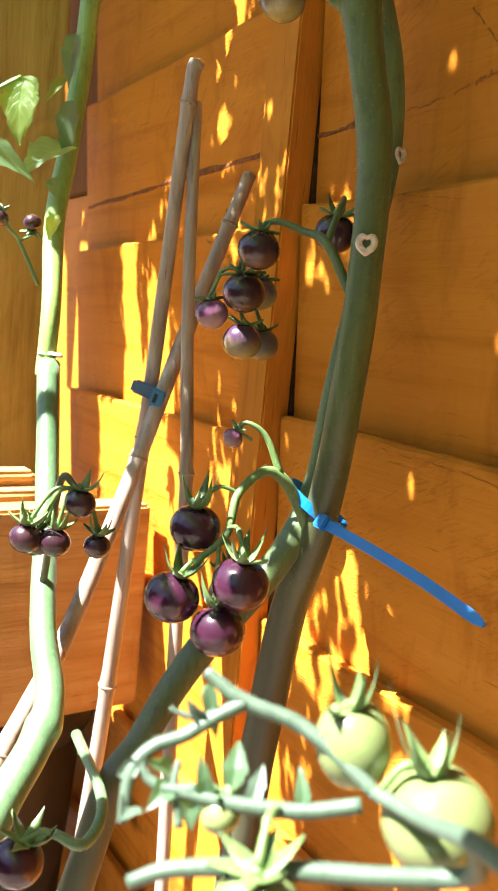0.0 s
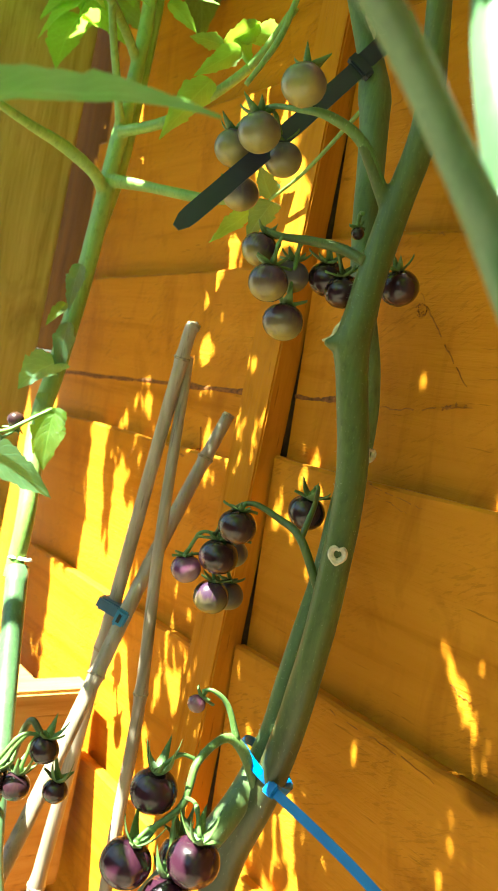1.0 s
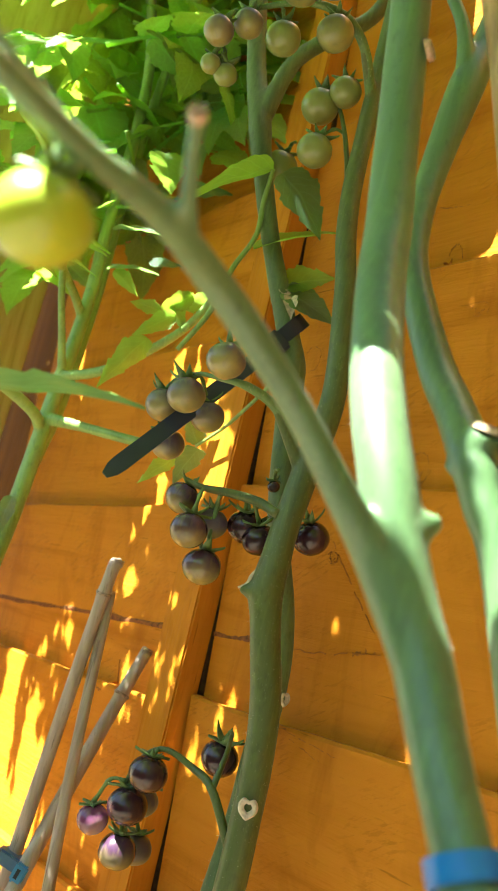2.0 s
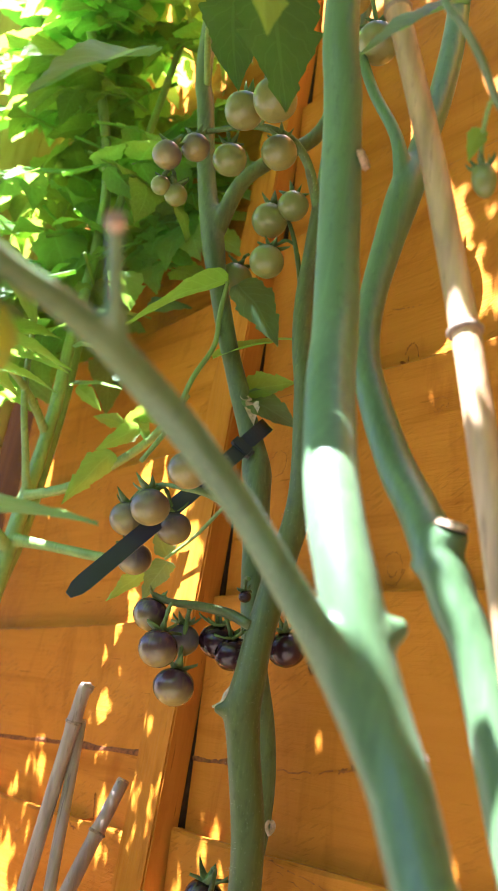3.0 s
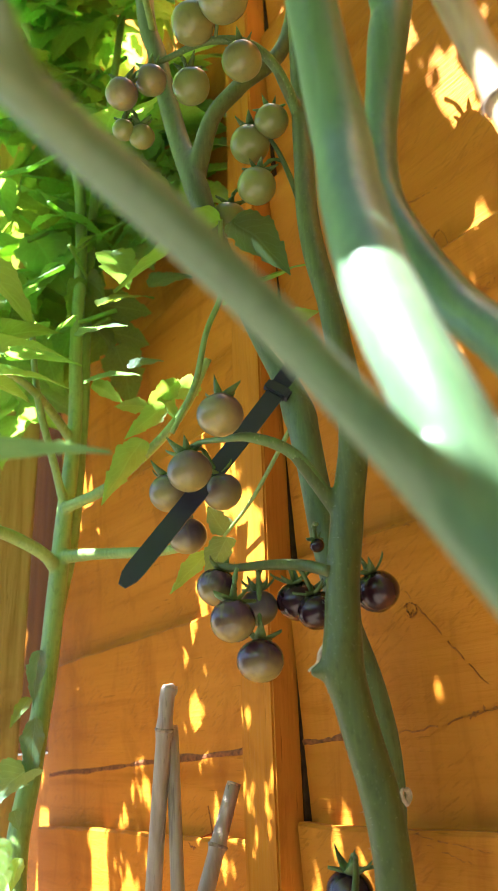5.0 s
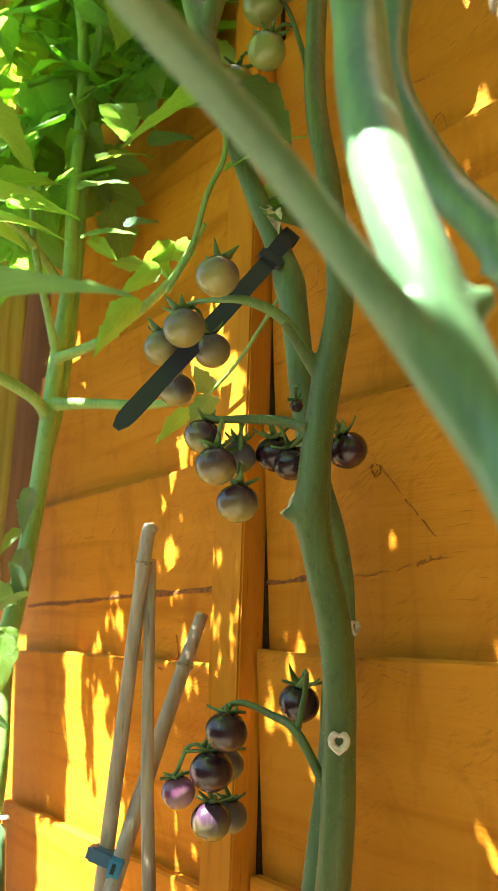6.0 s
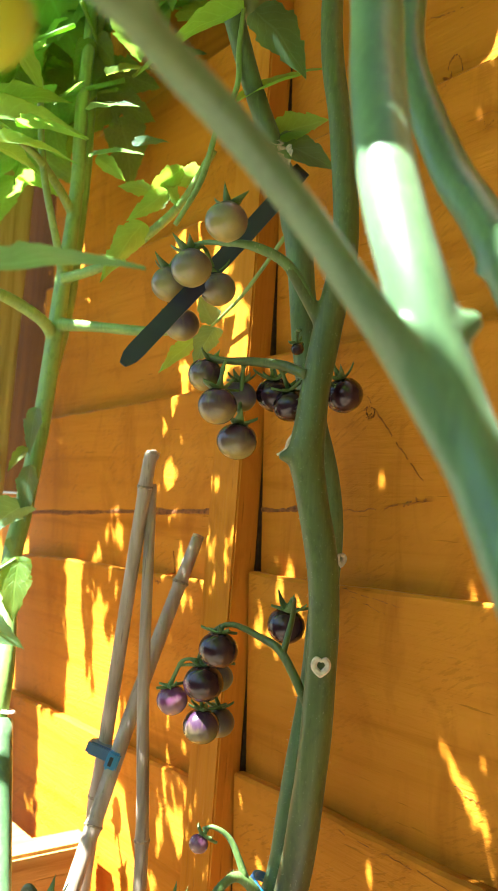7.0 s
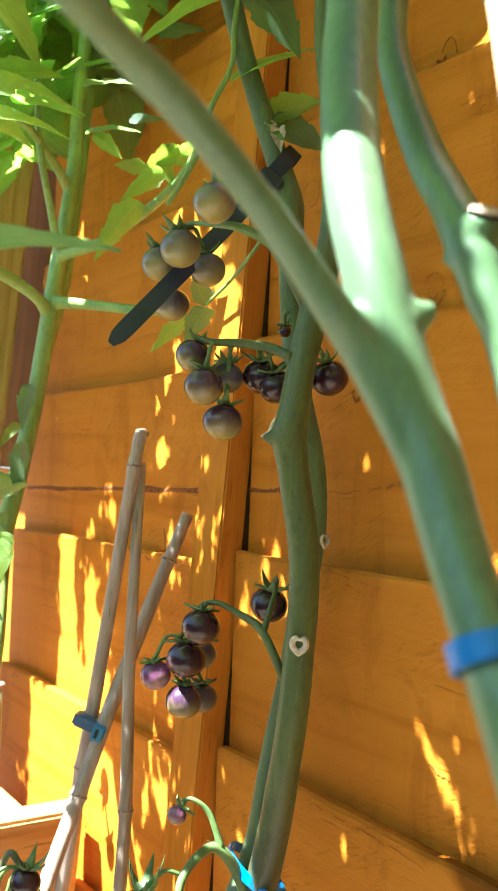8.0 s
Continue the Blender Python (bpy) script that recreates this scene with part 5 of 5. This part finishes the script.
LEFT_LEAVES = [
    ((0.380, 0.628, 1.098), (0.358, 0.646, 1.072), 0.018, (-0.4, -0.9, -0.20), LEAF_PALE),
    ((0.336, 0.711, 1.119), (0.375, 0.690, 1.138), 0.030, (-0.5, -0.2, 0.9), LEAF_TEAL),
    ((0.367, 0.660, 1.056), (0.331, 0.660, 1.004), 0.026, (-0.5, -0.8, 0.3), LEAF),
    ((0.256, 0.673, 1.103), (0.300, 0.641, 1.106), 0.036, (-0.1, -0.1, 1.0), LEAF),
    ((0.223, 0.716, 1.214), (0.291, 0.680, 1.163), 0.052, (-0.3, -0.6, 0.7), LEAF_PALE),
    ((0.236, 0.692, 1.112), (0.319, 0.680, 1.137), 0.048, (-0.4, -0.7, 0.6), LEAF),
    ((0.249, 0.710, 1.133), (0.292, 0.673, 1.153), 0.036, (-0.1, 0.2, 1.0), LEAF_PALE),
    ((0.301, 0.645, 1.123), (0.317, 0.606, 1.127), 0.024, (-0.3, -0.5, 0.8), LEAF_TEAL),
    ((0.400, 0.628, 1.100), (0.368, 0.634, 1.088), 0.020, (-0.4, -0.9, -0.15), LEAF),
    ((0.370, 0.632, 1.076), (0.342, 0.638, 1.046), 0.018, (-0.4, -0.9, -0.15), LEAF),
    ((0.372, 0.640, 1.090), (0.376, 0.628, 1.064), 0.014, (-0.4, -0.9, -0.10), LEAF), ((0.362, 0.646, 1.078), (0.340, 0.660, 1.083), 0.014, (-0.4, -0.8, -0.2), LEAF),
    ((0.372, 0.700, 1.138), (0.400, 0.690, 1.155), 0.018, (-0.5, -0.6, 0.5), LEAF_TEAL),
    ((0.345, 0.715, 1.122), (0.372, 0.705, 1.110), 0.020, (-0.5, -0.7, 0.4), LEAF),
    ((0.334, 0.660, 1.222), (0.343, 0.655, 1.188), 0.036, (-0.4, -0.9, 0.1), LEAF),
    ((0.340, 0.700, 1.190), (0.393, 0.700, 1.231), 0.024, (-0.3, -0.5, 0.8), LEAF_PALE),
    ((0.380, 0.680, 1.213), (0.417, 0.672, 1.245), 0.022, (-0.5, -0.8, 0.3), LEAF_TEAL),
    ((0.234, 0.660, 1.080), (0.298, 0.655, 1.098), 0.034, (-0.4, -0.6, 0.7), LEAF),
    ((0.246, 0.680, 1.085), (0.279, 0.676, 1.082), 0.034, (-0.3, -0.7, 0.6), LEAF_PALE),
    ((0.306, 0.780, 1.300), (0.347, 0.770, 1.230), 0.060, (-0.5, -0.8, 0.2), LEAF),
    ((0.366, 0.780, 1.385), (0.405, 0.765, 1.340), 0.050, (-0.5, -0.8, 0.2), LEAF),
    ((0.314, 0.722, 0.815), (0.274, 0.708, 0.797), 0.040, (-0.5, -0.5, 0.8), LEAF_TEAL),
    ((0.313, 0.716, 0.848), (0.308, 0.708, 0.803), 0.019, (-0.7, -0.7, 0.1), LEAF_TEAL),
    ((0.314, 0.716, 0.896), (0.305, 0.710, 0.858), 0.016, (-0.7, -0.7, 0.1), LEAF_TEAL),
    ((0.306, 0.712, 0.862), (0.292, 0.706, 0.843), 0.012, (-0.6, -0.6, 0.5), LEAF_PALE),
    ((0.202, 0.463, 0.788), (0.196, 0.457, 0.761), 0.018, (-0.6, -0.7, 0.4), LEAF_PALE),
    ((0.203, 0.466, 0.790), (0.205, 0.462, 0.766), 0.0155, (-0.6, -0.8, 0.1), LEAF),
    ((0.171, 0.470, 0.764), (0.209, 0.457, 0.752), 0.023, (-0.5, -0.5, 0.7), LEAF_TEAL),
    ((0.300, 0.712, 0.788), (0.304, 0.708, 0.776), 0.010, (-0.6, -0.7, 0.4), LEAF_TEAL),
    ((0.300, 0.695, 0.760), (0.292, 0.690, 0.742), 0.012, (-0.6, -0.7, 0.4), LEAF),
]
for i, (a, b, w, face, mt) in enumerate(LEFT_LEAVES):
    single_leaf(left, a, b, w, face, mt, 0.2, 0.3, 80 + i)
rng = random.Random(12)
for i in range(150):
    z = rng.uniform(1.17, 1.75)
    a = Vector((0.33 + rng.uniform(-0.06, 0.05), 0.77 + rng.uniform(-0.07, 0.10), z))
    ang = rng.uniform(0, 2 * math.pi)
    ln = rng.uniform(0.10, 0.19)
    d = Vector((math.cos(ang) * 0.9 - 0.25, math.sin(ang), rng.uniform(-0.55, 0.30)))
    b = a + d.normalized() * ln
    b.x = min(b.x, 0.415)
    if (z < 1.3 and b.y < 0.70) or (z < 1.5 and (d.x * 0.4 + d.y * 0.92) < -0.35 * d.length):
        continue
    compound_leaf(left, a, b, (rng.uniform(-0.7, 0.2), rng.uniform(-0.8, 0.3), 1.0), i)
rng = random.Random(33)
for i in range(14):
    z = rng.uniform(1.27, 1.46)
    a = Vector((0.375, 0.745 + rng.uniform(-0.03, 0.03), z))
    b = Vector((rng.uniform(0.385, 0.412), rng.uniform(0.595, 0.660), z + rng.uniform(-0.04, 0.05)))
    compound_leaf(left, a, b, (-0.7, rng.uniform(-0.5, 0.1), rng.uniform(0.4, 1.0)), i + 3)
t9 = truss(left, [(0.262, 0.570, 0.520, 0.0024), (0.258, 0.540, 0.590, 0.0022), (0.262, 0.528, 0.592, 0.0018), (0.268, 0.520, 0.578, 0.0014)], STEM, 10, 160)
for at_, r in (((0.265, 0.524, 0.582), 0.0092), ((0.275, 0.519, 0.557), 0.0078), ((0.253, 0.529, 0.558), 0.0092), ((0.238, 0.535, 0.560), 0.0095), ((0.246, 0.540, 0.556), 0.009)):
    tomato(t9, at_, r, FR_DARK, (0.1, 0.0, 1), (0.262, 0.528, 0.590), "small dark purple tomato with long sepals", 1.6, 1.6)

t10 = truss(left, [(0.308, 0.752, 0.709, 0.0018), (0.292, 0.756, 0.742, 0.0016), (0.281, 0.752, 0.752, 0.0013), (0.276, 0.755, 0.768, 0.0011)], STEM_NEAR, 12, 90)
part("truss_arm", mesh_of("truss_arm", *tube([(0.292, 0.756, 0.742, 0.0013), (0.299, 0.760, 0.746, 0.0012), (0.306, 0.762, 0.750, 0.0010)], 8, 5, 0.08), STEM_NEAR), t10)
tomato(t10, (0.304, 0.763, 0.759), 0.0074, FR_DARK, (0.1, 0.2, -1), (0.303, 0.762, 0.748), "small dark budding tomato", 0.9, 1.3)
tomato(t10, (0.276, 0.757, 0.758), 0.0070, FR_DARK, (0.1, 0.2, 1), (0.276, 0.755, 0.768), "small dark budding tomato", 0.9, 1.3)
t11 = truss(left, [(0.262, 0.500, 0.452, 0.0030), (0.244, 0.420, 0.462, 0.0028), (0.227, 0.398, 0.458, 0.0026), (0.215, 0.405, 0.462, 0.0020)], STEM_NEAR, 13, 300)
tomato(t11, (0.202, 0.413, 0.447), 0.0118, FR_PURPLE, (0.4, -0.1, 1), (0.214, 0.405, 0.462), "glossy reddish-purple cherry tomato", 0.9, 1.3)

# ---- an unseen plant's crown, added between the fence and the sun to cast shade ----
GAPS = [  # runs of light on the fence: upper y and z, lower y and z, half width
    (0.846, 0.760, 0.832, 0.600, 0.015), (0.791, 0.728, 0.784, 0.620, 0.010), (0.776, 0.698, 0.770, 0.600, 0.016), (0.536, 0.510, 0.500, 0.450, 0.008), (0.486, 0.565, 0.455, 0.480, 0.005),
    (0.446, 0.566, 0.428, 0.525, 0.005), (0.484, 0.492, 0.472, 0.425, 0.007), (0.436, 0.494, 0.424, 0.472, 0.009), (0.330, 0.560, 0.300, 0.490, 0.012), (0.422, 0.608, 0.416, 0.590, 0.0015),
    (0.376, 0.700, 0.362, 0.678, 0.003), (0.545, 0.806, 0.533, 0.780, 0.005), (0.628, 0.995, 0.606, 0.955, 0.006), (0.586, 0.972, 0.574, 0.900, 0.013),
    (0.882, 1.072, 0.840, 1.010, 0.008), (0.692, 0.965, 0.690, 0.895, 0.006), (0.689, 0.865, 0.688, 0.830, 0.005), (0.349, 0.780, 0.339, 0.755, 0.005),
    (0.389, 1.164, 0.374, 1.124, 0.007), (0.373, 1.222, 0.346, 1.142, 0.010), (0.372, 1.234, 0.369, 1.228, 0.006), (0.360, 1.114, 0.350, 1.090, 0.006), (0.1725, 0.532, 0.1490, 0.466, 0.0165), (0.184, 0.612, 0.173, 0.594, 0.007), (0.168, 0.583, 0.160, 0.555, 0.009), (0.158, 0.545, 0.150, 0.520, 0.008), (0.174, 0.690, 0.166, 0.655, 0.007), (0.146, 0.447, 0.138, 0.425, 0.004), (0.553, 0.485, 0.545, 0.380, 0.008), (0.640, 0.580, 0.625, 0.555, 0.010), (0.425, 0.430, 0.395, 0.395, 0.012), (0.138, 0.622, 0.132, 0.602, 0.005), (0.130, 0.586, 0.124, 0.556, 0.005), (0.117, 0.535, 0.107, 0.500, 0.006),
    (0.364, 0.408, 0.345, 0.358, 0.012), (0.412, 0.445, 0.390, 0.330, 0.009), (0.2165, 0.250, 0.190, 0.180, 0.028),
]


# small gaps left in the added crown to let sun flecks through
FLECKS = [(0.860, 0.895), (0.770, 0.872), (0.688, 0.892), (0.756, 0.916), (0.822, 0.787), (0.777, 0.804), (0.849, 0.929), (0.629, 0.810), (0.640, 0.862), (0.668, 0.787), (0.648, 0.748),
          (0.612, 0.814), (0.734, 0.871), (0.615, 0.753), (0.590, 0.824), (0.791, 1.015), (0.755, 1.004), (0.746, 1.048), (0.648, 0.584), (0.660, 0.552), (0.459, 0.818), (0.601, 0.775), (0.550, 0.737), (0.534, 0.790), (0.411, 1.300), (0.083, 0.632)]


def open_to_sun(y, z, size):
    for fy, fz in FLECKS:
        if abs(y - fy - SUN_SIDE * (z - fz)) < 0.0018 + size and abs(z - fz) < 0.0085 + size:
            return True
    for y0, z0, y1, z1, w in GAPS:
        u = min(1.0, max(0.0, (z0 - z) / (z0 - z1)))
        if abs(y - (y0 + (y1 - y0) * u)) < w + size and z1 - size < z < z0 + size:
            return True
    if 0.475 - size < y < 0.89 + size and z < (0.650 if 0.745 < y < 0.862 else min(0.60, 0.43 + (y - 0.587) * 1.1)) + size:
        return True
    if y > 0.36 and z < 0.25 + size:
        return True
    return (y > 0.985 and z < 0.82) or (0.60 < y < 0.985 and z > 1.0)


crown = thing("tomato_plant", (-0.30, 0.95, 0.0), "unseen tomato plant added so its crown shades the fence", "tomato plant", "tomato plants")
stem(crown, [(-0.30, 0.95, -0.01, 0.010), (-0.28, 0.92, 0.6, 0.009), (-0.25, 0.85, 1.2, 0.008), (-0.22, 0.75, 1.8, 0.006), (-0.22, 0.6, 2.1, 0.004)], STEM_LIGHT)
rng = random.Random(41)
items = []
CELL = 0.004
shaded = np.zeros((400, 400), bool)         # cells of the fence, from y -0.2 and z 0.2


def crown_leaf(y, z, k, size, fine, seed):
    """A leaf of the crown that shades the place y, z of the fence, k along the light."""
    c = Vector((FENCE_X - 0.60 * k, y + SUN_SIDE * k, z + SUN_RISE * k))
    face = SUN + Vector((rng.gauss(0, 0.35), rng.gauss(0, 0.35), rng.gauss(0, 0.35)))
    d = Vector((rng.gauss(0, 1), rng.gauss(0, 1), rng.gauss(0, 0.4))).normalized()
    m, ln = leaf_frame(c - d * size / 2, c + d * size / 2, face)
    leaf = placed(blade(ln, ln * 0.72, seed * 0.37, 0.12, 0.12, 4, fine, 1), m)
    items.append(leaf)
    v = np.array(leaf[0])
    v = v - ((FENCE_X - v[:, 0]) / 0.60)[:, None] * np.array((-0.60, SUN_SIDE, SUN_RISE))     # along the light to the fence
    q = v[np.array(leaf[1])][:, :, 1:]
    for a in (0.1, 0.5, 0.9):
        for b in (0.1, 0.5, 0.9):
            p = (q[:, 0] * (1 - a) + q[:, 1] * a) * (1 - b) + (q[:, 3] * (1 - a) + q[:, 2] * a) * b
            i = np.clip(((p[:, 0] + 0.2) / CELL).astype(int), 0, 399)
            j = np.clip(((p[:, 1] - 0.2) / CELL).astype(int), 0, 399)
            shaded[i, j] = True


for number, small, large, y0, y1, z0, z1, fine in ((4400, 0.034, 0.085, -0.95, 1.20, 0.05, 1.50, 7), (9000, 0.012, 0.024, 0.0, 0.97, 0.40, 1.28, 3)):
    for i in range(number):
        y, z = rng.uniform(y0, y1), rng.uniform(z0, z1)
        size = rng.uniform(small, large)
        k = rng.uniform(0.66, 0.95)
        if open_to_sun(y, z, size * 0.45) or (y < 0.25 and z + SUN_RISE * k < 1.12):
            continue
        crown_leaf(y, z, k, size, fine, i)
for i in range(30, 290):
    for j in range(38, 272):
        y, z = -0.2 + CELL * (i + 0.5), 0.2 + CELL * (j + 0.5)
        k = rng.uniform(0.70, 0.95)
        if shaded[i, j] or open_to_sun(y, z, 0.0045) or (y < 0.25 and z + SUN_RISE * k < 1.12) or (y > 0.55 and rng.random() < 0.02):
            continue
        crown_leaf(y, z, k, 0.016, 3, i * 7 + j)
# extra leaves added along the light to keep these stems out of the sun
for rows, z0, z1 in ((F_ROWS, 0.62, 1.12), (B_ROWS, 0.62, 0.90), (F_ROWS, 0.38, 0.53), (B_ROWS, 0.38, 0.53), (N1, 0.770, 0.822), (N1, 0.942, 1.10), (N3, 0.912, 1.08)):
    for r in catmull(rows, 12):
        if z0 < r[2] < z1:
            for dy, dz in ((-0.010, -0.004), (0.010, 0.004), (0.0, 0.008), (0.0, -0.002), (-0.006, 0.010), (0.006, 0.012)):
                k = (FENCE_X - r[0]) / 0.60
                y, z = r[1] - SUN_SIDE * k + dy, r[2] - SUN_RISE * k + dz
                if rows is not N1 or not open_to_sun(y, z, 0.0):
                    crown_leaf(y, z, k + rng.uniform(0.68, 0.90), 0.020, 3, int(r[2] * 1000))
cv, cf, cuv = gather(items)
tagged(part("foliage", mesh_of("foliage", cv, cf, LEAF_CROWN, True, cuv), crown), kind="stuff")
